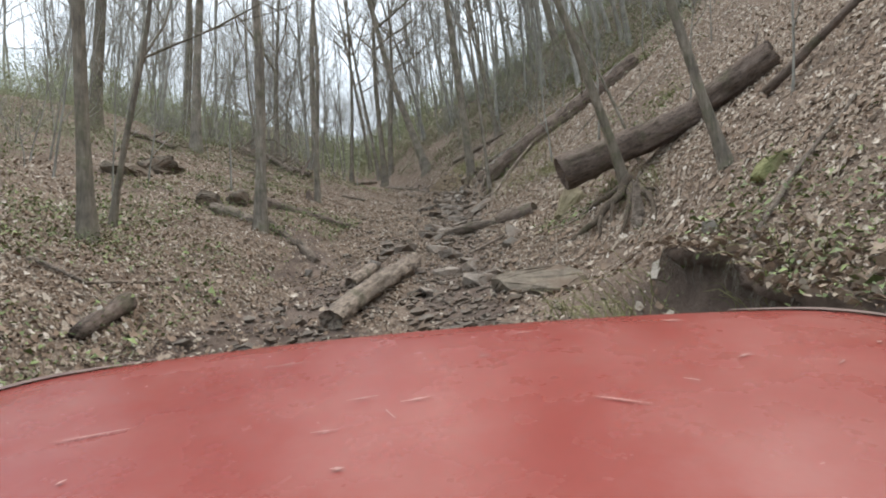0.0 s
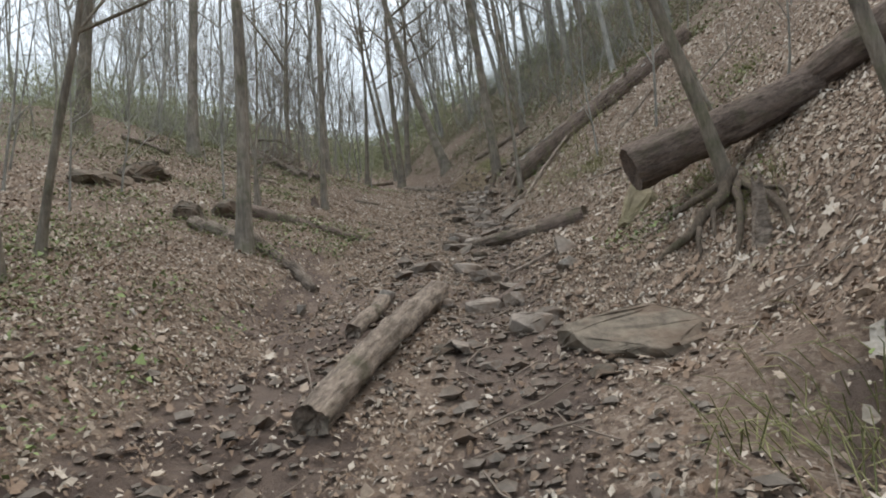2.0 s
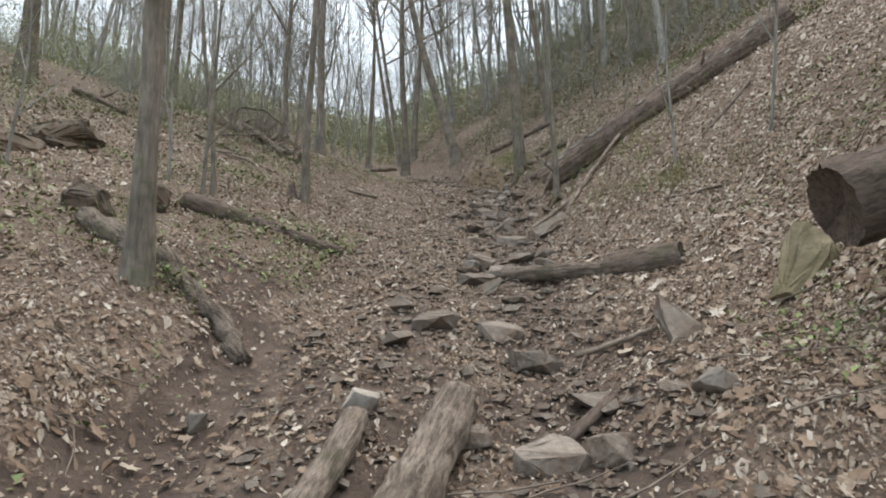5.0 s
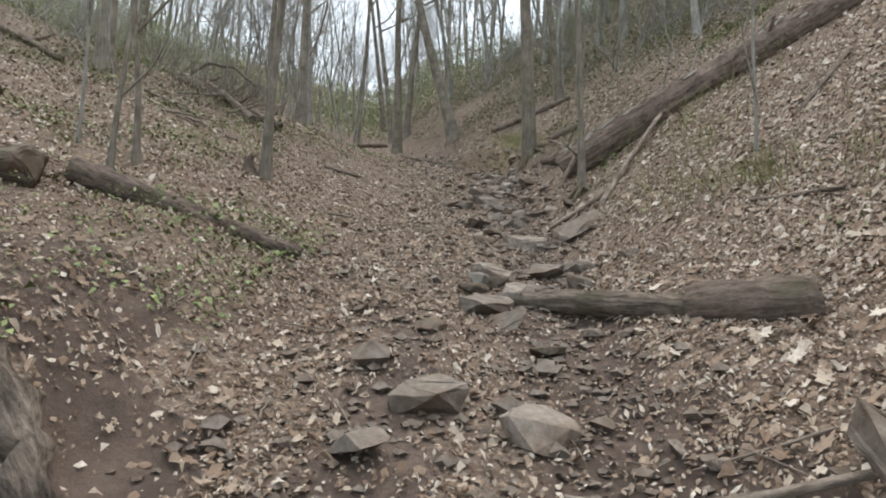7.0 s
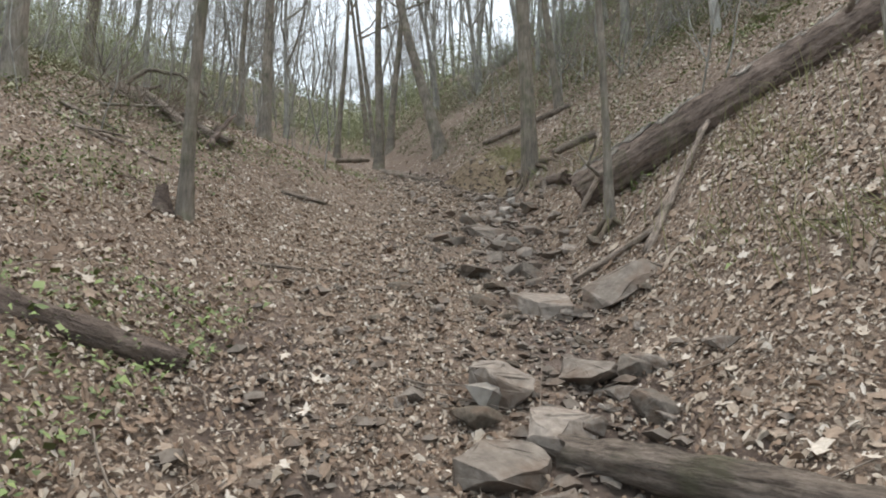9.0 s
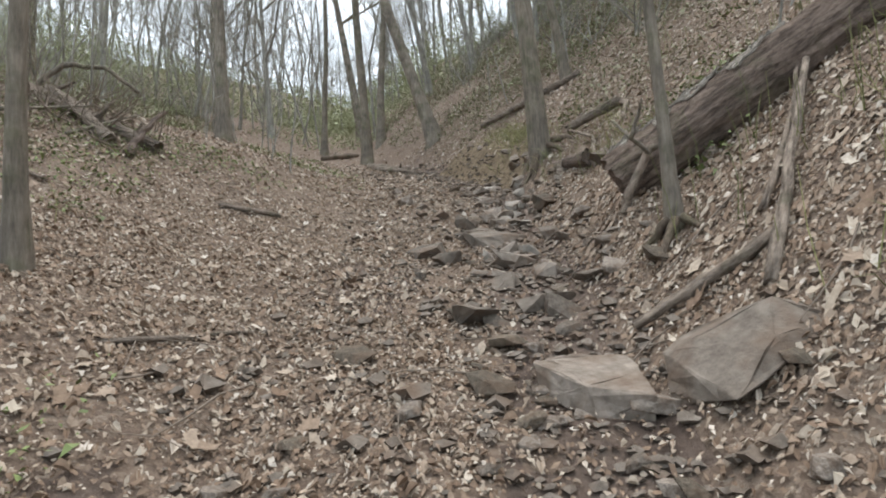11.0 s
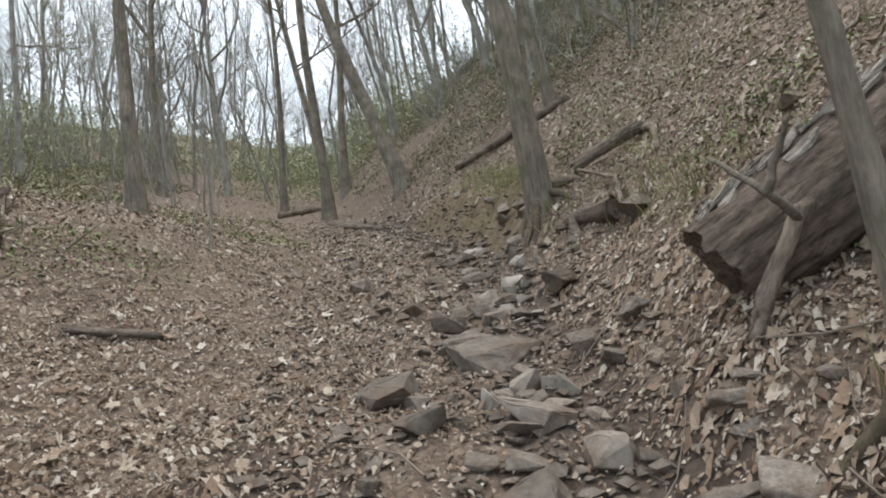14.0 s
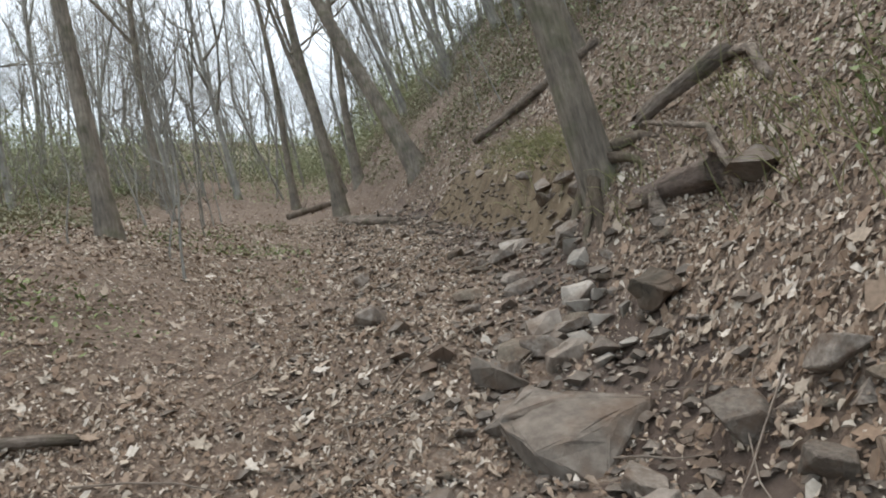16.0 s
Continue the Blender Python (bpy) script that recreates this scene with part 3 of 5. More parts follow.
def clear_of_trees(x, y, spots, gap):
    return all((x - a) ** 2 + (y - b) ** 2 > gap * gap for a, b in spots)


def plant_woods():
    rnd = random.Random(21)
    spots = [(t[0], t[1]) for t in NEAR_TREES]
    made = 0
    while made < 195:
        # the first 17 stand unseen behind the start, added for bonnet reflections and shade
        y = rnd.uniform(17, 88) if made > 16 else rnd.uniform(-28, -4)
        x = rnd.uniform(-12 - 0.5 * abs(y), 8 + 0.42 * abs(y))
        slope_tree = 16 < made < 56
        if slope_tree:
            y = rnd.uniform(24, 50)
            x = float(np.interp(y, MID_Y, MID_X)) + rnd.uniform(3.6, 17)
        u = float(across(x, y))
        if not slope_tree and ((-5.5 < u < (7.5 if y < 32 else 4) and y < 44) or abs(u) < 2 or (y < 30 and 0 < u < 12 and rnd.random() < 0.6)):
            continue
        if (y < 27 and -9 < u < 0) or (y < 42 and -22 < u < 0 and rnd.random() < 0.5) or not clear_of_trees(x, y, spots, 1.6):
            continue
        spots.append((x, y))
        s = rnd.uniform(0.75, 1.35)
        lean = rnd.uniform(-13, 2) if u > 0 else rnd.uniform(-7, 7)
        spin = rnd.uniform(0, 360)
        p = on_ground(x, y)
        m = pose(p.x, p.y, p.z, rnd.uniform(-3, 3), lean) @ pose(0, 0, 0, 0, 0, spin) @ Matrix.Diagonal((s, s, s, 1))
        if made < len(KINDS):
            KINDS[made].matrix_basis = m
        else:
            copy_thing(KINDS[made % len(KINDS)], m @ Matrix.Diagonal([1 / k for k in KINDS[made % len(KINDS)].scale] + [1]))
        made += 1


plant_woods()


def build_shrub(seed, height, leaves):
    rnd, rs = random.Random(seed), np.random.RandomState(seed)
    shrub = new("shrub", None)
    f = Form()
    for _ in range(9):
        a = rnd.uniform(0, 6.28)
        limb(f, rnd, (rnd.uniform(-0.2, 0.2), rnd.uniform(-0.2, 0.2), -0.1), (math.cos(a) * 0.7, math.sin(a) * 0.7, 1), height * rnd.uniform(0.6, 1), 0.02, 1, 4, 4)
    part("bush_wood", f.mesh("bush_wood", BARK_FAR), shrub)
    pts = np.array([tuple(v) for v in f.v])
    pts = pts[pts[:, 2] > 0.3]
    c = pts[rs.randint(0, len(pts), leaves)] + rs.normal(0, 0.22, (leaves, 3))
    part("foliage", leaf_cloud("foliage", c, 0.7, 0.024, SPRING, rs, simple=True, tiny=True), shrub)
    return tagged(shrub, "leafing spring shrub with tiny pale green leaves", "shrub", "shrubs of the undergrowth")


SHRUBS = [build_shrub(400 + i, 1.5 + 0.45 * i, 1000) for i in range(4)]


def plant_shrubs():
    rnd = random.Random(33)
    made = 0
    while made < 170:
        y = rnd.uniform(9, 55) if made % 9 < 5 else rnd.uniform(21, 48)
        u = rnd.uniform(-24, -9) if made % 9 < 5 else 4.2 + 15 * rnd.random() ** 1.3
        x = float(np.interp(y, MID_Y, MID_X)) + u
        if (y < 27 and 0 < u < 6.5) or (y < 45 and -10.5 < u < 0):
            continue
        p = on_ground(x, y)
        s = rnd.uniform(0.7, 1.5)
        m = pose(p.x, p.y, p.z, rnd.uniform(-6, 6), rnd.uniform(-6, 6), rnd.uniform(0, 360)) @ Matrix.Diagonal((s, s, s, 1))
        if made < 4:
            SHRUBS[made].matrix_basis = m
        else:
            src = SHRUBS[made % 4]
            copy_thing(src, m @ Matrix.Diagonal([1 / k for k in src.scale] + [1]))
        made += 1


plant_shrubs()


def far_woods():
    """The woods behind: trunks with twigs, and a haze of young leaves under them."""
    rnd, rs = random.Random(77), np.random.RandomState(77)
    f = Form()
    count = 0
    while count < 205:
        y = 46 + 75 * rnd.random() ** 1.4
        x = rnd.uniform(-0.72 * y, 0.5 * y) if count > 45 else float(np.interp(y, MID_Y, MID_X)) + rnd.uniform(-11, 9)
        u = float(across(x, y))
        if abs(u) < 1 and y < 60 or u > 7 and rnd.random() < 0.4:
            continue
        p = on_ground(x, y)
        h, r = rnd.uniform(9, 17), rnd.uniform(0.04, 0.1)
        lean = Vector((rnd.gauss(-0.03, 0.1), rnd.uniform(-0.05, 0.05), 1))
        bow = Vector((rnd.uniform(-1.1, 1.1), 0, 0))
        f.tube([p - Vector((0, 0, 0.4)), p + lean * h * 0.35 + bow, p + lean * h * 0.7 - bow * 0.5, p + lean * h], [r, r * 0.8, r * 0.5, r * 0.12], 5)
        for k in range(18):
            t = 0.15 + 0.83 * (k + rnd.random()) / 18
            a = rnd.uniform(0, 6.28)
            limb(f, rnd, p + lean * h * t, (math.cos(a), math.sin(a), rnd.uniform(0.2, 1.0)), h * 0.4 * (1.2 - 0.75 * t), r * 0.26 * (1.3 - t), 1, 3, 11)
        count += 1
    tagged(new("far_woods", f.mesh("far_woods", BARK_FAR)), "distant bare grey-brown woods on the ridge", "woods", kind="stuff")
    n = 870000
    y = 18 + 92 * rs.rand(n) ** 1.5
    x = rs.uniform(-0.75, 0.62, n) * y - 3
    u = across(x, y)
    thick = 0.62 + 0.7 * bumps(x, y, 5, 20) + 0.45 * bumps(x, y, 1.7, 21)
    front = rs.rand(n) < 0.06
    y = np.where(front, rs.uniform(44, 110, n), y)
    x = np.where(front, np.interp(y, MID_Y, MID_X) + rs.uniform(-6, 7, n), x)
    u = across(x, y)
    thick = np.where(front, 2, thick)
    edge = np.where(u > 0, np.interp(y, [20, 26, 32, 46], [6.0, 4.0, 2.0, 0.0]), np.interp(y, [18, 30, 40, 48, 56, 66], [10.0, 11.0, 12.0, 11.0, 6.0, 0.0]))
    ok = (thick > rs.rand(n) * 1.1) & ((np.abs(u) > edge + 1.6 * rs.rand(n)) | front) & ((y > 26) | (rs.rand(n) < 0.6))
    x, y = x[ok], y[ok]
    # brush along the crest of the leafy bank
    by = rs.uniform(10, 52, 230000)
    bu = -9.5 - 20 * rs.rand(len(by)) ** 1.3
    keep = 0.55 + 0.6 * bumps(bu, by, 3, 23) + 0.5 * bumps(bu, by, 1, 24) > rs.rand(len(by))
    x, y = np.concatenate([x, (np.interp(by, MID_Y, MID_X) + bu)[keep]]), np.concatenate([y, by[keep]])
    low = rs.rand(len(x)) < 0.35
    z = ground_z(x, y) + 0.02 + np.where(low, 0.4, np.clip(y / 11, 2.2, 3.6)) * rs.rand(len(x)) ** 1.4
    me = leaf_cloud("undergrowth", np.stack([x, y, z], 1), 0.7, 0.06, SPRING, rs, scale=np.clip((y / 40) ** 1.3, 0.55, 2.4), simple=True, tiny=True)
    n = 330000
    y = 17 + 30 * rs.rand(n) ** 1.2
    u = np.where(rs.rand(n) < 0.6, rs.uniform(1.1, 13, n), rs.uniform(-18, -6.5, n))
    thick = 0.45 + 0.6 * bumps(u, y, 2.3, 41) + 0.5 * bumps(u, y, 0.7, 42)
    ok = (thick > rs.rand(n)) & (np.interp(y, [17, 24, 30], [0.25, 0.7, 1.0]) > rs.rand(n)) & ((u < 0) | (u > np.interp(y, [17, 23, 29], [3.5, 2.2, 1.1])))
    x, y = (np.interp(y, MID_Y, MID_X) + u)[ok], y[ok]
    z = ground_z(x, y) + 0.02 + 0.3 * rs.rand(len(x)) ** 2
    low_me = leaf_cloud("hillside_plants", np.stack([x, y, z], 1), 0.6, 0.05, HILL_GREEN, rs, simple=True, tiny=True)
    tagged(new("hillside_plants", low_me), "low olive green plants and grass on the hillsides", "plants", kind="stuff")
    tagged(new("undergrowth", me), "pale green spring undergrowth of the far woods", "undergrowth", kind="stuff")


far_woods()


# ---- fallen wood ----
def g(x, y, lift=0.0):
    return on_ground(x, y, lift)


build_log("fallen_log", (2.34, 9.78, 2.8), (4.62, 9.76, 3.7), 0.28, 0.2, ROTTEN, "thick rotten brown log jutting from the leafy bank", 3, 0.06, 36, 0, 0.05, ridges=0.07, sag=0.05, jagged=0.12)
build_log("broken_log", (4.5, 9.75, 3.66), (5.45, 9.0, 4.27), 0.2, 0.24, ROTTEN, "dark broken upper piece of a rotten log", 4, 0.08, 30, 1, 0.04, ridges=0.1, jagged=0.8)
build_log("fallen_tree_stem", (1.55, 18.95, 4.66), (6.2, 17.45, 7.78), 0.3, 0.27, STEM_BARK, "huge fallen tree stem with furrowed bark across the hillside", 5, 0.03, 52, 3, 0.08, ridges=0.07, jagged=0.2)
build_log("dead_log", g(-0.62, 6.1, 0.09), g(-0.15, 9.75, 0.1), 0.11, 0.14, PALE_WOOD, "pale barkless log lying in the gully", 7, 0.1, 22, 0, 0.05, ridges=0.1, jagged=0.3)
build_log("dead_log", g(-0.8, 8.15, 0.06), g(-0.74, 9.5, 0.07), 0.08, 0.09, PALE_WOOD, "short pale barkless log beside a longer one", 9, 0.1, 20, 0, 0.03, ridges=0.1, jagged=0.3)
build_log("mossy_log", g(-3.95, 13.7, 0.12), g(-1.86, 14.15, 0.07), 0.14, 0.075, ROTTEN, "dark mossy log sloping down the leafy bank", 11, 0.12, 20, 0, 0.03, ridges=0.08, jagged=0.2)
build_stick("dead_branch", [g(-4.2, 12.05, 0.05), g(-3.75, 11.75, 0.07), g(-3.34, 11.42, 0.04), g(-2.9, 11.2, 0.06), g(-2.5, 11.0, 0.03), g(-2.15, 10.75, 0.05), g(-1.8, 10.45, 0.0)], 0.125, 0.085, LOG_BARK, "grey fibrous branch lying down the bank", 14, 13, "branch")
build_log("split_log", (0.4, 13.75, 2.45), (1.85, 12.62, 2.5), 0.09, 0.12, GREY_WOOD, "weathered split log lying across the stones", 15, 0.1, 26, 0, 0.04, ridges=0.13, jagged=0.3)
build_log("dark_log", (1.58, 12.75, 2.5), (2.22, 12.25, 2.6), 0.19, 0.2, ROTTEN, "short dark rotten log against a split log", 16, 0.08, 24, 0, 0.03, ridges=0.08, jagged=0.25)
build_log("gully_log", g(-2.97, 32.3, 0.1), g(-1.55, 30.6, 0.12), 0.12, 0.1, LOG_BARK, "dark log lying across the upper gully", 19, 0.12, 10, 1, 0.03)
build_log("gully_log", g(-2.6, 31.6, 0.06), g(-1.25, 30.2, 0.06), 0.09, 0.08, LOG_BARK, "thin dark log beside another in the gully", 20, 0.12, 10, 0, 0.03)
build_log("gully_log", g(-5.5, 36.5, 0.1), g(-4.5, 38.6, 0.12), 0.11, 0.1, LOG_BARK, "dark log at the gully's upper bend", 21, 0.12, 10, 1, 0.03)
build_log("bank_log", g(-7.6, 22.95, 0.14), g(-4.7, 21.85, 0.14), 0.13, 0.1, LOG_BARK, "dark broken log on the leafy slope", 23, 0.12, 20, 2, 0.05, ridges=0.12, jagged=0.5)
build_log("bank_log", g(-11.0, 21.3, 0.12), g(-9.3, 20.5, 0.12), 0.15, 0.11, ROTTEN, "dark decayed log on the upper bank", 24, 0.2, 14, 1, 0.1, flat=0.6)
build_log("root_log", (1.5, 22.33, 5.44), (1.92, 21.9, 5.5), 0.1, 0.125, ROTTEN, "dark hollow root log with a pale broken end", 26, 0.1, 20, 0, 0.04, ridges=0.1, jagged=0.3)
build_log("root_log", g(1.85, 23.1, 0.12), g(2.67, 22.95, 0.1), 0.07, 0.09, LOG_BARK, "brown branch log on the hillside", 27, 0.1, 18, 0, 0.06, ridges=0.1, jagged=0.3)
build_log("bank_log", g(-2.25, 4.8, 0.05), g(-2.36, 5.65, 0.06), 0.07, 0.09, ROTTEN, "short muddy log at the foot of the bank", 28, 0.16, 10, 0, 0.02)
build_log("hillside_log", g(3.1, 28.0, 0.08), g(0.7, 30.2, 0.08), 0.1, 0.08, LOG_BARK, "thin log lying on the slope above the clay", 29, 0.12, 10, 1, 0.05)

build_log("brush_log", g(-7.1, 22.9, 0.3), g(-5.2, 21.45, 0.12), 0.07, 0.1, LOG_BARK, "dark rotting log in a heap of fallen brush", 31, 0.14, 20, 1, 0.06, ridges=0.12, jagged=0.5)
build_log("brush_log", g(-7.8, 23.5, 0.15), g(-6.43, 22.7, 0.12), 0.1, 0.08, LOG_BARK, "dark rotting log in a heap of fallen brush", 32, 0.14, 20, 1, 0.06, ridges=0.12, jagged=0.5)

def lay_stick(pts, r0, r1, mat, text):
    build_stick("branch" if r0 > 0.05 else "stick", pts, r0, r1, mat, text, seed=50 + int(abs(pts[0].x) * 37 + pts[0].y * 11))


lay_stick((g(-7.8, 23.4, 0.1), g(-7.3, 23.6, 0.75), g(-6.6, 23.7, 0.85), g(-6.0, 23.8, 0.6)), 0.06, 0.03, BARK, "arching dead branch over a heap of brush")
lay_stick((g(-4.82, 21.32, 0.05), g(-4.9, 21.9, 0.3), g(-4.75, 22.3, 0.6)), 0.07, 0.03, ROTTEN, "upturned dark broken branch on the slope")
lay_stick((g(-6.34, 19.8, 0.05), g(-5.4, 19.65, 0.08), g(-4.7, 19.5, 0.04)), 0.035, 0.02, PALE_WOOD, "long pale stick on the leafy slope")
lay_stick((g(-7.05, 20.3, 0.05), g(-5.4, 19.3, 0.06)), 0.03, 0.02, PALE_WOOD, "long pale stick on the leafy slope")
lay_stick((g(-6.9, 21.3, 0.1), g(-5.9, 22.3, 0.35)), 0.035, 0.015, BARK, "dead branch lying across the brush")
lay_stick((g(-5.7, 21.3, 0.1), g(-5.3, 22.6, 0.4)), 0.03, 0.015, BARK, "dead branch lying across the brush")
lay_stick((g(1.6, 16.3, 0.04), g(2.2, 17.1, 0.12), g(3.1, 18.35, 0.2)), 0.045, 0.03, PALE_WOOD, "long pale barkless stick leaning on the slope")
lay_stick((g(1.95, 17.0, 0.05), g(2.6, 17.75, 0.1), g(3.0, 18.3, 0.2)), 0.03, 0.02, PALE_WOOD, "thin pale stick beside a longer one")
lay_stick((g(1.05, 16.95, 0.05), g(1.45, 16.8, 0.06), g(1.85, 16.6, 0.05)), 0.035, 0.045, PALE_WOOD, "grey stick lying above a stone slab")
lay_stick((g(1.84, 22.95, 0.12), g(1.95, 22.55, 0.18), g(2.02, 22.15, 0.16), g(1.95, 21.72, 0.03)), 0.02, 0.03, PALE_WOOD, "bent pale branch hanging down the bank")
lay_stick((g(2.67, 22.95, 0.1), g(2.62, 22.4, 0.12), g(2.45, 21.9, 0.05)), 0.05, 0.035, PALE_WOOD, "bent grey branch on the hillside")
lay_stick((g(1.46, 18.58, 0.0), Vector((1.52, 18.54, 4.52)), Vector((1.67, 18.43, 4.86)), Vector((1.74, 18.43, 4.93))), 0.045, 0.035, PALE_WOOD, "pale forked branch propping the fallen stem")
lay_stick((Vector((1.67, 18.43, 4.86)), Vector((1.49, 18.32, 4.98)), Vector((1.41, 18.64, 5.22))), 0.026, 0.011, BARK, "dark dead branch beside the fallen stem")
lay_stick((Vector((1.49, 18.32, 4.98)), Vector((1.54, 18.27, 5.15)), Vector((1.56, 18.18, 5.28))), 0.022, 0.011, BARK, "thin dark upright dead branch")
lay_stick((g(-3.5, 6.0, 0.05), g(-2.82, 5.8, 0.04), g(-2.35, 7.1, 0.03)), 0.025, 0.012, PALE_WOOD, "crooked twig on the leafy bank")
lay_stick((g(-3.3, 20.85, 0.02), g(-2.55, 21.1, 0.03)), 0.045, 0.035, LOG_BARK, "short stick lying on leaves")
lay_stick((g(-2.3, 16.6, 0.02), g(-1.6, 17.3, 0.02)), 0.025, 0.015, LOG_BARK, "short stick lying on leaves")
lay_stick((g(0.85, 10.8, 0.05), g(1.45, 10.6, 0.06)), 0.03, 0.02, PALE_WOOD, "grey stick among the stones")
lay_stick((g(0.55, 9.5, 0.04), g(0.95, 9.95, 0.05)), 0.045, 0.035, ROTTEN, "dark wet stick in the gully")
lay_stick((g(3.55, 11.6, 0.3), g(3.45, 11.1, 0.75)), 0.012, 0.006, PALE_WOOD, "thin pale twig on the rotten log")
lay_stick((g(4.75, 8.1, 0.1), g(5.6, 7.4, 0.4), g(6.1, 7.1, 0.2)), 0.07, 0.03, ROTTEN, "crooked dark branch on the hillside")
lay_stick((g(3.6, 15.2, 0.03), g(4.6, 15.8, 0.05)), 0.03, 0.02, LOG_BARK, "stick lying on the hillside")
lay_stick((g(2.7, 14.3, 0.03), g(3.2, 13.6, 0.05)), 0.03, 0.02, LOG_BARK, "stick lying on the leafy bank")
lay_stick((g(3.0, 21.0, 0.03), g(3.9, 20.6, 0.06)), 0.03, 0.018, LOG_BARK, "stick lying on the hillside")
lay_stick((g(2.15, 20.4, 0.03), g(2.75, 19.9, 0.1)), 0.03, 0.018, PALE_WOOD, "pale stick under the fallen stem")
lay_stick((g(2.6, 4.6, 0.03), g(3.4, 5.4, 0.06), g(4.4, 5.9, 0.05)), 0.03, 0.015, LOG_BARK, "crooked stick on the near bank")
lay_stick((g(-5.1, 9.5, 0.03), g(-4.2, 9.0, 0.05)), 0.025, 0.015, LOG_BARK, "stick lying on the leafy bank")
lay_stick((g(-6.3, 19.6, 0.04), g(-5.2, 19.4, 0.25)), 0.03, 0.012, LOG_BARK, "dead stick on the leafy slope")
lay_stick((g(-7.4, 20.9, 0.04), g(-5.9, 20.2, 0.1)), 0.04, 0.02, LOG_BARK, "long dead stick on the leafy slope")


# curled flakes of loose bark along the top of the great stem, thickest near its broken foot
def add_bark(log_, seed, count):
    rnd = random.Random(seed)
    for k in range(count):
        x0 = 5.2 * rnd.random() ** 1.6 + 0.06
        ln, wide = rnd.uniform(0.07, 0.3), rnd.uniform(0.02, 0.055)
        a = math.radians(rnd.gauss(88, 26))
        lift, skew, curl = rnd.uniform(0.004, 0.02), rnd.uniform(-0.25, 0.25), rnd.uniform(0.0, 0.05)
        r = 0.3 - 0.03 * x0 / 5.5
        f = Form()
        rows = 5
        for i in range(rows + 1):
            t = i / rows
            x = x0 + ln * t
            half = wide * (0.35 + 0.65 * math.sin(math.pi * min(1.0, 0.12 + t * 0.9)) ** 0.6) * rnd.uniform(0.75, 1.2)
            cy = 0.08 * math.sin(3 * x / 5.6 + 5) - 0.08 * math.sin(5)
            cz = 0.048 * math.sin(4.2 * x / 5.6) * (1 - x / 5.6)
            up = r + lift + curl * t * t
            mid = a + skew * (t - 0.5) * 0.3
            for e, h in ((-half, -0.016), (-half * 0.8, 0.0), (half * 0.75, 0.006), (half, -0.012)):
                w = mid + e / r
                f.v.append(Vector((x, cy + math.cos(w) * (up + h), cz + math.sin(w) * (up + h))))
        for i in range(rows):
            for q in range(3):
                n = i * 4 + q
                f.f.append((n, n + 4, n + 5, n + 1))
            f.f.append((i * 4 + 3, i * 4 + 7, i * 4 + 4, i * 4))
        f.f += [(0, 1, 2, 3), (rows * 4 + 3, rows * 4 + 2, rows * 4 + 1, rows * 4)]
        part("bark_flake", f.mesh("bark_flake", BARK_PLATE, False), log_, "pale flaking bark")


BARK_PLATE = log_material("pale_flaking_bark", (0.22, 0.19, 0.16), (0.56, 0.515, 0.46))
add_bark(next(o for o in scene.objects if o.name == "fallen_tree_stem"), 5, 150)


# thin twigs scattered over the whole floor
def strew_twigs():
    rnd = random.Random(314)
    f = Form()
    for _ in range(500):
        y = rnd.uniform(3, 32)
        u = rnd.choice((-1, 1)) * abs(rnd.gauss(0, 4.2)) + 0.3
        x = float(np.interp(y, MID_Y, MID_X)) + u
        a, ln, r = rnd.uniform(0, 6.28), rnd.uniform(0.2, 0.9), rnd.uniform(0.003, 0.009)
        w, pts = rnd.uniform(-0.5, 0.5), []
        for k in range(4):
            t = k / 3
            pts.append(on_ground(x + math.cos(a + w * t) * ln * t, y + math.sin(a + w * t) * ln * t, 0.035 + rnd.uniform(0, 0.03)))
        f.tube(pts, [r, r * 0.9, r * 0.75, r * 0.4], 4)
    tagged(new("twigs", f.mesh("twigs", TWIG)), "thin dead twigs lying among the leaves", "twigs", kind="stuff")


TWIG = plain_material("dead_twig", (0.2, 0.16, 0.128), 0.9)
strew_twigs()


def brush_heap():
    """A tangle of thin dead branches over the broken logs of the slope."""
    rnd = random.Random(61)
    f = Form()
    for _ in range(120):
        x, y = rnd.gauss(-6.2, 0.8), rnd.gauss(22.4, 0.6)
        p = on_ground(x, y, rnd.uniform(0.0, 0.15))
        a = rnd.uniform(0, 6.28)
        limb(f, rnd, p, (math.cos(a), math.sin(a) * 0.7, rnd.uniform(0.1, 0.7)), rnd.uniform(0.4, 1.3), rnd.uniform(0.006, 0.018), 1, 4, 3)
    tagged(new("brush_heap", f.mesh("brush_heap", TWIG)), "tangle of thin dead branches over broken logs", "brush", kind="stuff")


brush_heap()


# exposed roots on the bank; each belongs to the tree beside it
def add_roots(near, ways, mat=ROOT_BARK):
    tree = min((o for o in scene.objects if o.get("category") == "tree" and o.parent is None), key=lambda o: (o.location.x - near[0]) ** 2 + (o.location.y - near[1]) ** 2)
    for k, (pts, r0, r1) in enumerate(ways):
        f = Form()
        rnd = random.Random(900 + k)
        fine = []
        for p, q in zip(pts[:-1], pts[1:]):
            fine += [Vector(p).lerp(Vector(q), s / 3) + Vector((rnd.uniform(-1, 1), rnd.uniform(-1, 1), rnd.uniform(-1, 1))) * 0.015 - tree.location for s in range(3)]
        fine.append(Vector(pts[-1]) - tree.location)
        n = len(fine) - 1
        f.tube(fine, [r0 + (r1 - r0) * s / n for s in range(n + 1)], 8, cap=True, rough=0.08, rnd=rnd)
        part("root", f.mesh("root", mat), tree)


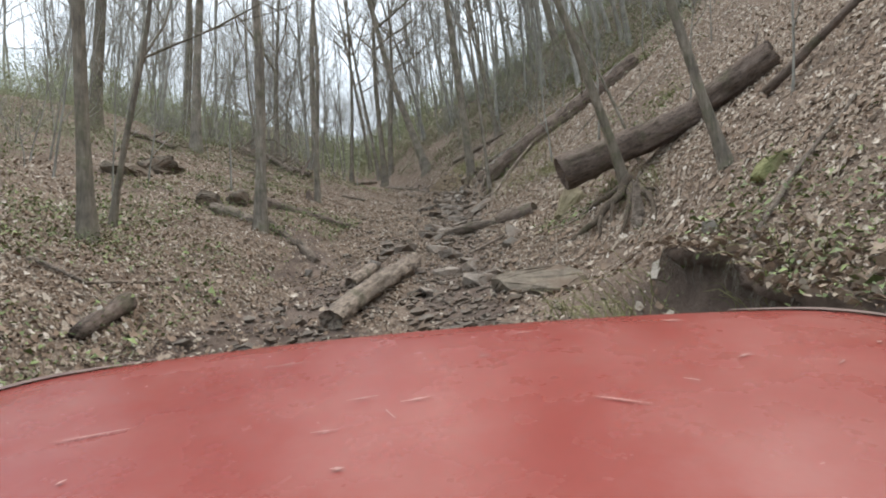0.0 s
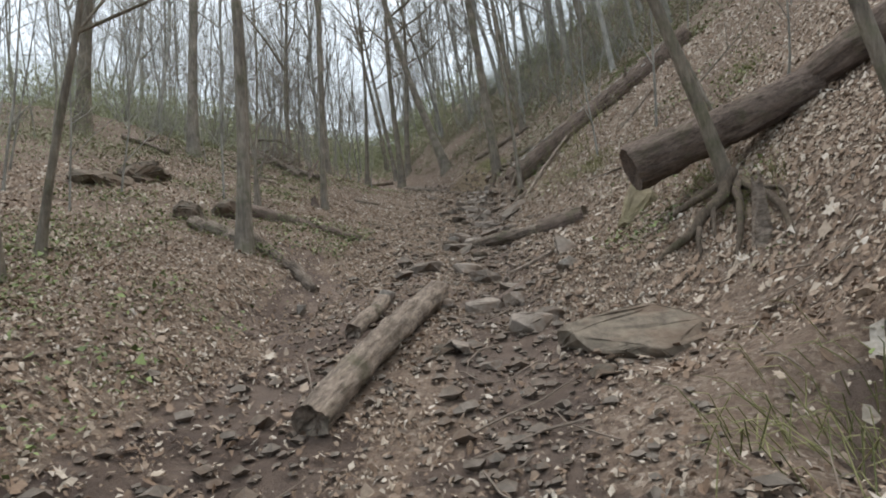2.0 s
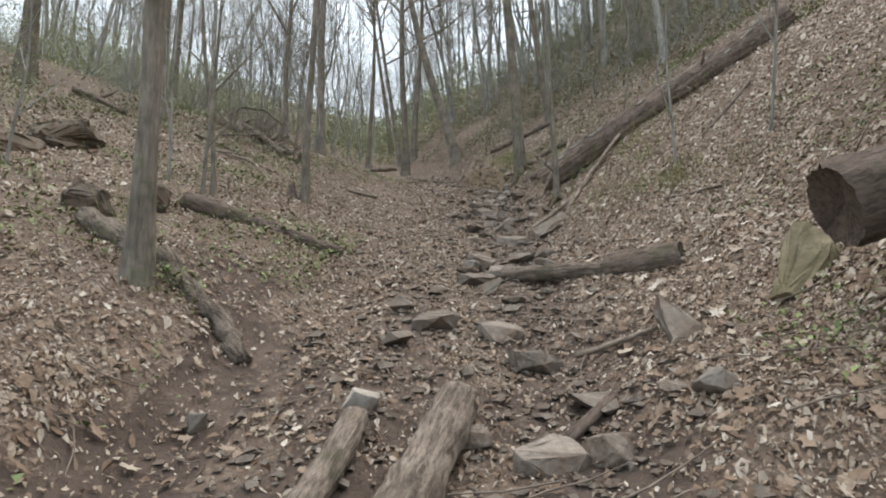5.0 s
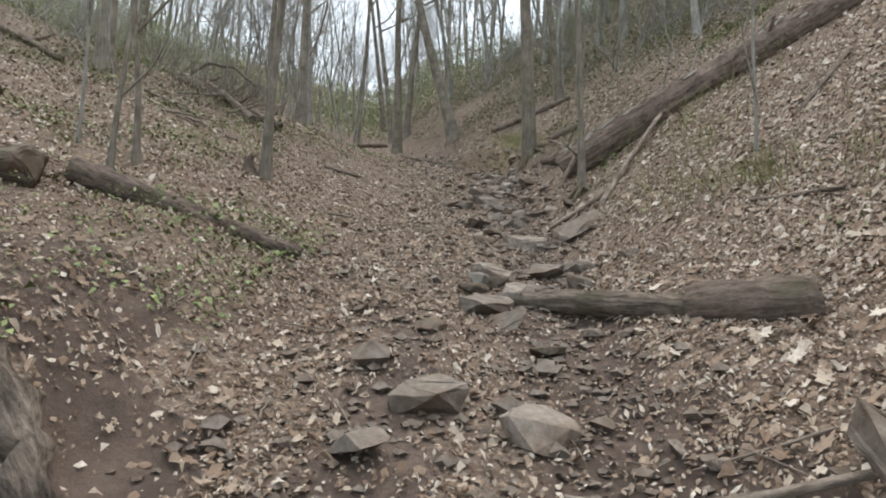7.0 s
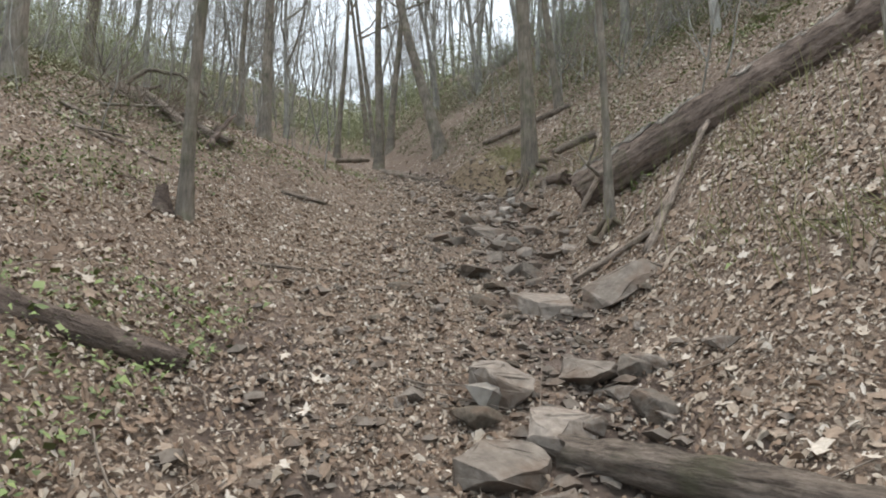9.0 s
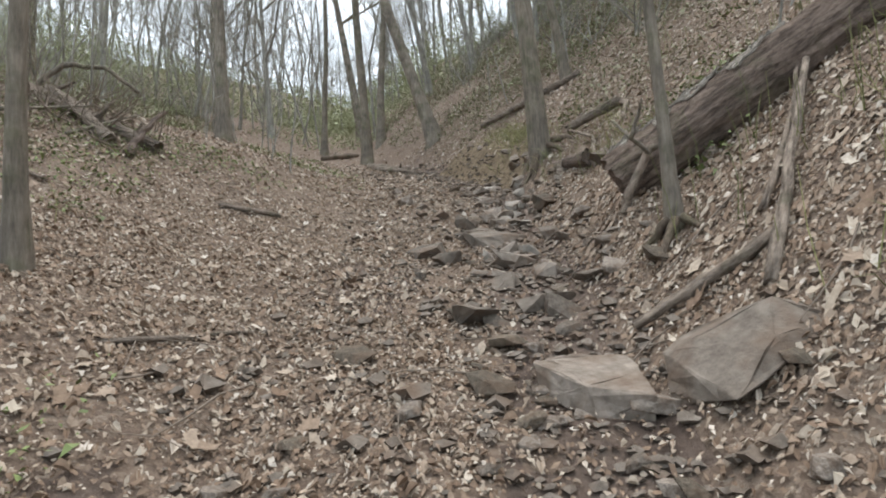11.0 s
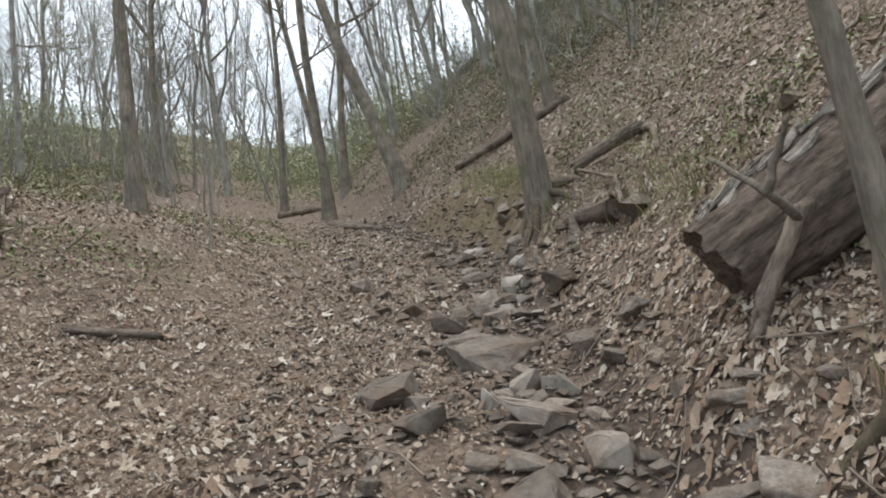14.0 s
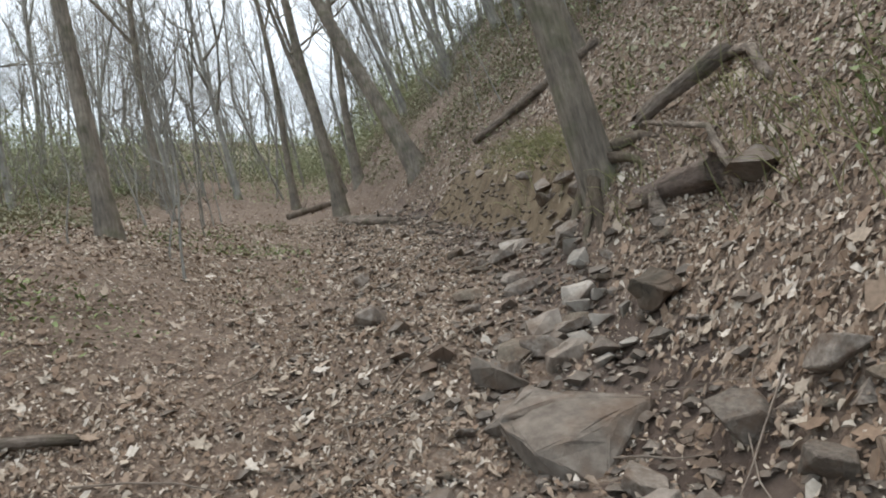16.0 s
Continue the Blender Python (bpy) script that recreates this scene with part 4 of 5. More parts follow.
add_roots((3.14, 8.95), [
    ((g(3.12, 8.92, 0.3), g(2.98, 8.8, 0.16), g(2.8, 8.72, 0.2), g(2.52, 8.66, 0.1), g(2.3, 8.72, 0.03), g(2.12, 8.74, -0.05)), 0.075, 0.03),
    ((g(2.82, 8.7, 0.2), g(2.72, 8.5, 0.06), g(2.7, 8.38, -0.05)), 0.026, 0.012),
    ((g(3.15, 8.85, 0.2), g(2.95, 8.4, 0.14), g(2.8, 8.15, 0.08), g(2.66, 7.95, -0.03)), 0.045, 0.015),
    ((g(3.2, 8.8, 0.1), g(3.3, 8.35, 0.08), g(3.26, 8.0, -0.03)), 0.03, 0.012),
    ((g(2.6, 8.52, 0.2), g(2.5, 8.4, -0.05)), 0.03, 0.02),
    ((g(3.2, 8.85, 0.15), g(3.15, 8.0, 0.1), g(2.95, 7.5, -0.03)), 0.05, 0.02),
    ((g(3.1, 9.05, 0.15), g(2.75, 9.4, 0.08), g(2.45, 9.5, -0.03)), 0.05, 0.025),
])
add_roots((1.68, 17.85), [
    ((g(1.64, 17.78, 0.14), g(1.5, 17.62, 0.04), g(1.35, 17.5, -0.05)), 0.04, 0.015),
    ((g(1.7, 17.76, 0.12), g(1.76, 17.62, 0.03), g(1.85, 17.5, -0.05)), 0.035, 0.015),
    ((g(1.64, 17.85, 0.14), g(1.48, 17.92, 0.03), g(1.3, 18.0, -0.05)), 0.045, 0.02),
])
add_roots((1.34, 23.0), [
    ((g(1.28, 22.92, 0.25), g(1.2, 22.75, 0.08), g(1.14, 22.58, -0.06)), 0.08, 0.03),
    ((g(1.24, 23.05, 0.2), g(1.1, 23.1, 0.05), g(0.95, 23.05, -0.08)), 0.07, 0.03),
    ((g(1.42, 22.9, 0.2), g(1.56, 22.75, 0.06), g(1.7, 22.62, -0.05)), 0.06, 0.025),
    ((g(1.34, 23.15, 0.2), g(1.2, 23.6, 0.06), g(1.1, 24.1, -0.08)), 0.07, 0.03),
    ((g(1.48, 23.0, 0.2), g(1.75, 22.95, 0.06), g(2.0, 22.8, -0.06)), 0.07, 0.03),
    ((g(1.2, 22.9, 0.12), g(1.02, 22.7, 0.02), g(0.92, 22.45, -0.1)), 0.04, 0.012),
])


def build_stump(x, y, height, radius, mat, text, seed):
    """A jagged broken stump."""
    rnd = random.Random(seed)
    f = Form()
    sides = 11
    rings = [(-0.15, 1.35), (0.05, 1.1), (0.35, 0.85), (0.6, 0.66)]
    f.tube([Vector((0, 0, height * t)) for t, _ in rings], [radius * s for _, s in rings], sides, rough=0.12, rnd=rnd)
    start = len(f.v)
    for s in range(sides):
        a = 2 * math.pi * s / sides
        f.v.append(Vector((0.75, 0.75, 1)) * f.v[start - sides + s] + Vector((0, 0, height * rnd.uniform(0.02, 0.45))))
    for s in range(sides):
        i, j = start - sides + s, start - sides + (s + 1) % sides
        f.f.append((i, j, j + sides, i + sides))
    f.v.append(Vector((0, 0, height * 0.5)))
    for s in range(sides):
        f.f.append((start + s, start + (s + 1) % sides, len(f.v) - 1))
    ob = new("stump", f.mesh("stump", mat, False))
    ob.location = on_ground(x, y)
    return tagged(ob, text, "stump")


build_stump(-3.58, 17.2, 0.33, 0.12, ROTTEN, "dark broken stump beside a slim tree", 1)
build_stump(2.95, 8.0, 0.62, 0.085, PALE_WOOD, "pale jagged stump on the bank's foot", 2)
build_stump(1.5, 22.16, 0.2, 0.065, PALE_WOOD, "pale broken stump at a tree's foot", 3)
build_stump(2.3, 18.6, 0.45, 0.07, PALE_WOOD, "thin pale stump under the fallen stem", 4)


# ---- stones ----
def set_stone(name, x, y, size, mat, text, seed, tilt=(0, 0, 0), sink=0.25, slab=False, points=20):
    ob = new(name, stone_mesh(name, seed, mat, size, points, slab, 2 if max(size) > 0.45 else 1))
    p = on_ground(x, y, size[2] * (0.5 - sink))
    ob.matrix_world = pose(p.x, p.y, p.z, *tilt)
    return tagged(ob, text, "stone")


set_stone("flat_stone", 1.63, 7.28, (1.3, 0.85, 0.2), BROWN_ROCK, "large flat grey-brown stone slab among leaves", 1, (23, 5, -6), 0.1, True, 30)
set_stone("boulder", 2.68, 10.7, (0.56, 0.28, 0.74), MOSS_ROCK, "yellow-green mossy standing stone on the bank", 2, (-12, 30, 15), 0.5, True)
set_stone("stone", 1.45, 9.5, (0.36, 0.3, 0.2), PALE_ROCK, "white quartz stone among leaves", 3, (0, 10, 30))
set_stone("flat_stone", 1.55, 10.55, (0.36, 0.75, 0.16), ROCK, "ribbed brown shale slab leaning on the bank", 4, (34, -20, 10), 0.15, True)
set_stone("flat_stone", 1.32, 16.0, (0.9, 0.85, 0.16), ROCK, "grey tilted stone slab beside the gully", 5, (14, -38, 8), 0.15, True, 16)
set_stone("flat_stone", 0.68, 16.4, (0.75, 0.95, 0.16), ROCK, "flat grey stone slab in the gully", 6, (10, -3, 12), 0.2, True)
set_stone("flat_stone", 0.1, 14.55, (0.5, 0.38, 0.24), ROCK, "wedge-shaped grey stone in the gully", 7, (10, 14, -20), 0.2, True)
set_stone("flat_stone", 0.05, 13.6, (0.62, 0.5, 0.16), ROCK, "flat brown stone in the gully", 8, (10, 0, 30), 0.2, True)
set_stone("flat_stone", 0.42, 13.95, (0.5, 0.55, 0.18), ROCK, "flat grey stone in the gully", 9, (12, -6, 10), 0.2, True)
set_stone("flat_stone", 0.37, 20.75, (0.95, 1.25, 0.18), ROCK, "broad flat grey stone slab in the gully", 10, (12, -2, 20), 0.3, True)
set_stone("boulder", 1.12, 21.38, (0.4, 0.36, 0.34), BROWN_ROCK, "dark brown rounded boulder at the gully's side", 11, (0, 0, 30), 0.2)
set_stone("flat_stone", 0.55, 24.4, (0.3, 0.6, 0.2), PALE_ROCK, "pale pointed stone under the clay bank", 12, (10, 12, 35), 0.2, True)
set_stone("flat_stone", 0.25, 11.4, (0.45, 0.4, 0.14), ROCK, "flat grey stone in the gully", 13, (12, 0, 30), 0.2, True)
set_stone("flat_stone", 0.45, 9.3, (0.5, 0.36, 0.16), ROCK, "flat grey-brown stone beside a pale log", 14, (12, -3, 10), 0.2, True)
set_stone("flat_stone", 0.9, 8.15, (0.55, 0.4, 0.15), ROCK, "flat brown stone among leaves", 15, (10, -5, 30), 0.2, True)
set_stone("boulder", 2.2, 20.1, (0.4, 0.3, 0.3), MOSS_ROCK, "mossy stone on the bank", 16, (0, 20, 0), 0.3)
set_stone("boulder", -7.15, 14.2, (0.9, 2.1, 0.55), BROWN_ROCK, "dark rock ledge on the leafy bank", 17, (6, 14, 8), 0.5, False, 44)
set_stone("boulder", -7.15, 15.75, (0.9, 1.45, 0.8), BROWN_ROCK, "dark rock ledge on the leafy bank", 18, (8, 14, -12), 0.45, False, 44)
set_stone("boulder", -4.2, 13.25, (0.52, 0.45, 0.5), BROWN_ROCK, "dark stone beside the upper end of a mossy log", 22, (6, 12, 20), 0.3)
set_stone("boulder", -4.5, 12.45, (0.75, 0.6, 0.48), BROWN_ROCK, "dark stone in the leafy bank", 19, (8, 18, -25), 0.45)
set_stone("boulder", 3.62, 5.95, (0.6, 0.34, 0.24), MOSS, "moss-covered stone on the leafy bank", 21, (0, -30, 10), 0.42)
for i, (dx, dy, s) in enumerate([(0.6, 21.5, 0.24), (0.78, 21.7, 0.32), (0.9, 21.95, 0.22), (0.68, 21.95, 0.28), (0.83, 21.35, 0.22), (0.95, 21.65, 0.18), (0.9, 22.6, 0.3), (0.66, 21.2, 0.2)]):
    set_stone("stone", dx, dy, (s, s * 0.85, s * 0.4), PALE_ROCK, "pale broken stone beside the gully", 30 + i, (10, 4 * i, 40 * i), 0.2, i % 3 != 1, 11)

LOWER_SLABS = [
    (-0.37, 11.68, 0.5, 0.45, ROCK), (-0.67, 11.1, 0.36, 0.3, ROCK), (-0.74, 9.75, 0.26, 0.3, PALE_ROCK), (-0.1, 9.8, 0.32, 0.36, PALE_ROCK),
    (0.5, 10.7, 0.52, 0.48, ROCK), (0.8, 9.95, 0.42, 0.42, ROCK), (0.02, 14.45, 0.42, 0.35, PALE_ROCK), (0.2, 13.3, 0.5, 0.45, ROCK), (0.7, 14.72, 0.48, 0.45, ROCK),
]
UPPER_SLABS = [
    (-0.48, 20.15, 0.48, 0.5, ROCK), (0.13, 20.9, 0.6, 0.4, ROCK), (0.45, 19.42, 0.55, 0.5, ROCK), (0.09, 21.35, 0.55, 0.5, ROCK), (0.27, 19.8, 0.2, 0.18, PALE_ROCK),
    (0.5, 19.9, 0.28, 0.28, ROCK), (0.7, 19.76, 0.28, 0.26, PALE_ROCK), (0.5, 21.3, 0.42, 0.4, ROCK), (-0.23, 19.5, 0.45, 0.4, ROCK), (0.4, 21.8, 0.38, 0.35, ROCK),
    (0.75, 22.1, 0.33, 0.3, PALE_ROCK), (0.92, 22.85, 0.22, 0.2, PALE_ROCK), (0.6, 25.1, 0.5, 0.35, ROCK), (-0.9, 28.2, 0.25, 0.2, PALE_ROCK), (-1.69, 9.5, 0.18, 0.16, PALE_ROCK),
    (0.0, 17.6, 0.5, 0.45, ROCK), (0.55, 17.9, 0.42, 0.45, ROCK), (0.3, 18.6, 0.5, 0.4, ROCK), (0.75, 18.9, 0.35, 0.3, ROCK), (2.73, 5.38, 0.16, 0.12, PALE_ROCK), (3.05, 20.5, 0.3, 0.26, BROWN_ROCK),
]
for i, (x, y, w, d, mat) in enumerate(LOWER_SLABS + UPPER_SLABS):
    set_stone("flat_stone", x, y, (w, d, 0.1 + 0.2 * min(w, 0.3)), mat, "broken layered stone slab among leaves in the gully", 100 + i, (11 + 3 * (i % 3), -4 + 5 * (i % 3), 37 * i), 0.2, True, 13)

STONE_KINDS = [stone_mesh("stone", 60 + i, (ROCK, ROCK, ROCK, BROWN_ROCK)[i % 4], (1, 0.6 + 0.08 * (i % 5), 0.28 + 0.09 * (i % 3)), 14, i % 2 == 0) for i in range(12)]


def scatter_stones():
    rnd = random.Random(8)
    made = 0
    while made < 300:
        y = rnd.uniform(6.5, 30) if made < 140 else rnd.uniform(14, 25)
        u = rnd.gauss(0.25, 0.5) if rnd.random() < 0.8 else rnd.uniform(-1.6, 1.2)
        if u > 1.2 or u < -1.9:
            continue
        x = float(np.interp(y, MID_Y, MID_X)) + u
        s = min(0.38, 0.11 * math.exp(abs(rnd.gauss(0, 0.8))))
        ob = new("stone", STONE_KINDS[rnd.randrange(12)])
        p = on_ground(x, y, s * 0.1)
        ob.matrix_world = pose(p.x, p.y, p.z, 12 + rnd.uniform(-14, 14), rnd.uniform(-14, 14), rnd.uniform(0, 360)) @ Matrix.Diagonal((s, s, s, 1))
        tagged(ob, "angular grey-brown stone in the gully bed", "stone", "stones of the gully")
        made += 1


scatter_stones()


def gravel():
    """Small broken stones in the bed and the wheel track."""
    n = 6500
    y = rng.uniform(3, 32, n)
    u = np.where(rng.rand(n) < 0.6, rng.normal(0.25, 0.5, n), rng.normal(-1.25, 0.5, n))
    x = np.interp(y, MID_Y, MID_X) + u
    s = 0.022 * np.exp(np.abs(rng.normal(0, 0.55, n)))
    base = np.array([(1, 0, 0), (0.2, 0.9, 0.1), (-0.9, 0.25, 0), (-0.3, -0.8, 0.1), (0.15, 0.1, 0.55), (-0.1, 0, -0.5), (0.6, -0.6, 0.3), (-0.5, 0.5, 0.4)])
    hull = np.array([(0, 1, 4), (1, 7, 4), (7, 2, 4), (2, 3, 4), (3, 6, 4), (6, 0, 4), (1, 0, 5), (2, 7, 5), (7, 1, 5), (3, 2, 5), (6, 3, 5), (0, 6, 5)])
    a = rng.uniform(0, 6.28, n)
    c, d = np.cos(a)[:, None], np.sin(a)[:, None]
    jit = base[None] * (1 + rng.uniform(-0.3, 0.3, (n, 8, 3)))
    X = (jit[..., 0] * c - jit[..., 1] * d) * s[:, None] + x[:, None]
    Y = (jit[..., 0] * d + jit[..., 1] * c) * s[:, None] + y[:, None]
    Z = jit[..., 2] * s[:, None] + (ground_z(x, y) + s * 0.3)[:, None]
    verts = np.stack([X, Y, Z], 2).reshape(-1, 3)
    tris = (np.arange(n)[:, None, None] * 8 + hull[None]).reshape(-1, 3)
    tagged(new("gravel", fast_mesh("gravel", verts, tris, ROCK)), "small broken stones in the gully and track", "gravel", kind="stuff")


gravel()


# ---- turf that hangs over the washed-out hollow ----
def turf_lip():
    rnd = random.Random(71)
    rows, f, roots = 34, Form(), Form()
    for k in range(rows + 1):
        y = 2.95 + 2.7 * k / rows
        x = 0.4 + 2.13 + 0.06 * math.sin(3.1 * y)
        top = float(ground_z(x + 0.16, y))
        out = (0.1 + 0.05 * math.sin(5 * y) + rnd.uniform(-0.05, 0.05)) * math.sin(math.pi * (0.04 + 0.92 * k / rows)) ** 0.5
        drop = rnd.uniform(0.05, 0.11)
        for dx, dz in ((0.3, -0.03), (0.1, -0.015), (-out, -0.06), (-out * 1.05, -0.05 - drop), (-out * 0.4, -0.1 - drop), (0.08, -0.16 - drop)):
            f.v.append(Vector((x + dx, y + rnd.uniform(-0.02, 0.02), top + dz + (float(ground_z(x + 0.3, y)) - top + 0.01 if dx == 0.3 else 0) + rnd.uniform(-0.015, 0.015))))
        for _ in range(3):
            p = Vector((x - out * rnd.uniform(0.3, 1.0), y + rnd.uniform(0, 0.08), top - 0.06 - drop))
            ln = rnd.uniform(0.05, 0.3) * rnd.random()
            q = p + Vector((rnd.uniform(-0.06, 0.03), rnd.uniform(-0.08, 0.08), -ln))
            roots.tube([p + Vector((0, 0, 0.05)), (p + q) / 2 + Vector((-0.03, 0.02, 0)), q], [0.004, 0.003, 0.0015], 4)
    for k in range(rows):
        for s in range(5):
            i = k * 6 + s
            f.f.append((i, i + 1, i + 7, i + 6))
    lip = tagged(new("turf_lip", f.mesh("turf_lip", MUD)), "overhanging turf edge above a washed-out hollow", "bank", kind="structure")
    part("hanging_roots", roots.mesh("hanging_roots", BARK), lip, "thin bare roots")


turf_lip()


# ---- low plants ----
def ground_plants():
    n = 300000
    x, y = rng.uniform(-10, 10, n), rng.uniform(2.5, 34, n)
    u = across(x, y)
    patch = bumps(x, y, 1.6, 30) + 0.5 * bumps(x, y, 0.5, 31)
    want = np.where(u < -2.2, patch + 0.5 - 0.024 * y, np.where(u > 1.5, patch - 0.12, -1))
    for a, b, r in ((-2.5, 10.65, 0.35), (-2.75, 13.6, 0.35), (2.85, 3.9, 0.45), (3.45, 6.1, 0.5), (2.6, 5.5, 0.4), (-4.0, 18.8, 0.4), (2.3, 18.2, 0.3), (3.4, 9.1, 0.4), (-5.2, 10.5, 1.0), (-5.5, 20.7, 0.35), (-4.97, 21.2, 0.3), (2.1, 24.6, 0.5), (-4.64, 10.6, 0.9), (-4.5, 11.8, 0.6), (-5.2, 19.9, 0.4), (-5.27, 18.0, 0.5), (2.2, 18.5, 0.3), (1.68, 23.6, 0.3), (3.13, 8.65, 0.35), (2.03, 20.2, 0.2), (3.2, 9.8, 0.35), (5.3, 13.0, 0.5), (3.6, 28.9, 0.9), (-4.2, 12.7, 0.5)):
        want = np.maximum(want, 0.9 - ((x - a) ** 2 + (y - b) ** 2) / (r * r))
    ok = want > rng.rand(n) * 0.9
    x, y = x[ok], y[ok]
    z = ground_z(x, y) + 0.03 + 0.16 * rng.rand(len(x)) ** 2
    # plants that trail over the washed-out hollow
    ly = rng.uniform(2.9, 5.8, 700)
    ly = ly[bumps(ly, ly * 0, 0.4, 33) > -0.25]
    edge = 2.53 + 0.06 * np.sin(3.1 * ly)
    lx = edge + rng.uniform(-0.2, 0.35, len(ly))
    lz = ground_z(np.maximum(lx, edge + 0.16), ly) + rng.uniform(-0.1, 0.07, len(ly))
    x, y, z = np.concatenate([x, lx]), np.concatenate([y, ly]), np.concatenate([z, lz])
    # a fresh clump at the foot of the tree on the bank, and some by the mossy log
    for a, b, r, k in ((-2.62, 10.95, 0.13, 150), (-3.1, 13.9, 0.2, 60), (-3.9, 13.75, 0.14, 70), (-2.75, 13.3, 0.3, 50)):
        cx, cy = rng.normal(a, r, k), rng.normal(b, r, k)
        x, y, z = np.concatenate([x, cx]), np.concatenate([y, cy]), np.concatenate([z, ground_z(cx, cy) + rng.uniform(0.02, 0.16, k)])
    tagged(new("ground_plants", leaf_cloud("ground_plants", np.stack([x, y, z], 1), 0.4, 0.042, IVY, rng, simple=True)), "low dark green plants growing through the leaves", "plants", kind="stuff")
    # grass tufts and hanging roots on the banks
    f = Form()
    rnd = random.Random(4)
    for a, b, k in ((2.5, 14.9, 60), (2.9, 17.0, 60), (2.2, 15.6, 40), (1.55, 25.3, 60), (1.6, 24.6, 50), (1.45, 22.6, 50), (2.4, 20.6, 40), (2.9, 16.0, 50), (2.5, 4.3, 60), (2.1, 5.5, 40), (3.6, 13.9, 40), (2.3, 22.3, 40), (3.0, 14.45, 90), (3.58, 17.93, 30), (2.97, 14.7, 50), (3.22, 9.81, 50), (5.33, 13.0, 50), (2.19, 21.73, 50), (2.22, 21.1, 40), (3.2, 8.6, 50), (1.7, 5.2, 60), (1.9, 4.2, 50), (1.3, 26.0, 60), (1.1, 26.9, 50), (1.0, 25.4, 50), (1.45, 25.8, 90), (1.2, 27.5, 90), (0.9, 28.3, 70), (1.5, 25.0, 70), (1.3, 26.6, 80)):
        for _ in range(k):
            p = on_ground(a + rnd.gauss(0, 0.18), b + rnd.gauss(0, 0.2))
            w = Vector((rnd.uniform(-0.16, 0.05), rnd.uniform(-0.12, 0.1), rnd.uniform(0.08, 0.22)))
            f.tube([p, p + w, p + w * 1.5 + Vector((-0.05, -0.02, -0.07))], [0.004, 0.003, 0.001], 3)
    for _ in range(170):
        p = on_ground(rnd.uniform(1.6, 4.2), rnd.uniform(14.5, 25)) if rnd.random() < 0.7 else on_ground(rnd.uniform(-5.5, -3.6), rnd.uniform(8, 22))
        h = rnd.uniform(0.2, 0.7)
        w = Vector((rnd.uniform(-0.25, 0.15), rnd.uniform(-0.2, 0.2), 1)) * h
        f.tube([p, p + w * 0.5, p + w + Vector((rnd.uniform(-0.1, 0.05), 0, 0))], [0.005, 0.004, 0.002], 3)
    tagged(new("grass_tufts", f.mesh("grass_tufts", DRY_GRASS)), "drooping yellow-green grass tufts on the banks", "grass", kind="stuff")


DRY_GRASS = green_leaf_material("bank_grass", (0.12, 0.13, 0.05), (0.3, 0.28, 0.13))
ground_plants()


# thin saplings and bare brush on both banks
BRUSH = [build_tree("sapling", 500 + i, 3.2 + 0.8 * i, 0.016 + 0.004 * i, (0.04 * (i - 1), 0), 0.2, 8, 1, 3, BARK_FAR, 1.2, 5) for i in range(4)]


def plant_brush():
    rnd = random.Random(13)
    made = 0
    while made < 110:
        y = rnd.uniform(5, 40)
        x = rnd.uniform(-13, 16)
        u = float(across(x, y))
        if -3.6 < u < 2.6 or (y < 14 and abs(u) < 6 and made % 3):
            continue
        p = on_ground(x, y)
        m = pose(p.x, p.y, p.z, rnd.uniform(-8, 8), rnd.uniform(-20, 4) if u > 0 else rnd.uniform(-6, 8), rnd.uniform(0, 360))
        src = BRUSH[made % 4]
        tagged(src, "thin bare sapling growing on the bank", "tree", "saplings of the banks")
        if made < 4:
            src.matrix_basis = m
        else:
            copy_thing(src, m)
        made += 1


plant_brush()


# ---- leaf litter ----
def litter_amount(x, y):
    u = across(x, y)
    patch = np.clip(0.72 + 0.4 * bumps(x, y, 1.1, 12) + 0.35 * bumps(x, y, 0.4, 13) + 0.4 * bumps(x, y, 2.7, 14), 0.08, 1)
    bed = np.clip((np.abs(u - 0.2) - 0.1) / 0.7, 0.3, 1)
    rut = np.clip((np.abs(u + 1.3 + 0.3 * np.sin(y * 0.4)) - 0.12 - 0.3 * (y < 10.5)) / 0.35, 0.36, 1)
    clay = np.where((u > 0.45) & (u < 1.3) & (np.abs(y - 26.8) < 2.8), 0.1, 1)
    clay = np.where((np.abs(u + 2.15) < 0.4) & (np.abs(y - 9.8) < 1.6), 0.3, clay)
    # bare soil under the fallen mossy log
    clay = np.where(((x + 2.75) / 0.75) ** 2 + ((y - 11.7) / 0.8) ** 2 + 0.5 * bumps(x, y, 0.4, 15) < 1, 0.62, clay)
    sx, sy = slope_of(x, y)
    patch = patch * (np.hypot(sx, sy) < np.where(np.abs(y - 4.3) < 1.8, 1.25, 1.6))
    return patch * bed * np.where(y < 13.5, rut, 1) * clay


lx, ly = strew(450000, -4.4, 4.4, 1.5, 26, litter_amount)
half = int(len(lx) * 0.3)
fallen_leaves("leaf_litter", lx[:half], ly[:half], 0.036, "dry tan and brown fallen leaves covering the ground")
fallen_leaves("leaf_fragments", lx[half:], ly[half:], 0.029, "small broken dry leaves covering the ground", True)
lx, ly = strew(290000, -9, 9, 1.5, 34, lambda x, y: np.where((np.abs(x) < 4.4) & (y < 26), 0, litter_amount(x, y)))
fallen_leaves("bank_leaf_litter", lx, ly, 0.058, "dry brown fallen leaves on the banks", True)
lx, ly = strew(60000, 2.6, 8.0, 5.5, 17, lambda x, y: 0.35 + 0.65 * litter_amount(x, y))
fallen_leaves("slope_leaf_litter", lx, ly, 0.05, "pale dry fallen leaves on the steep bank", True)
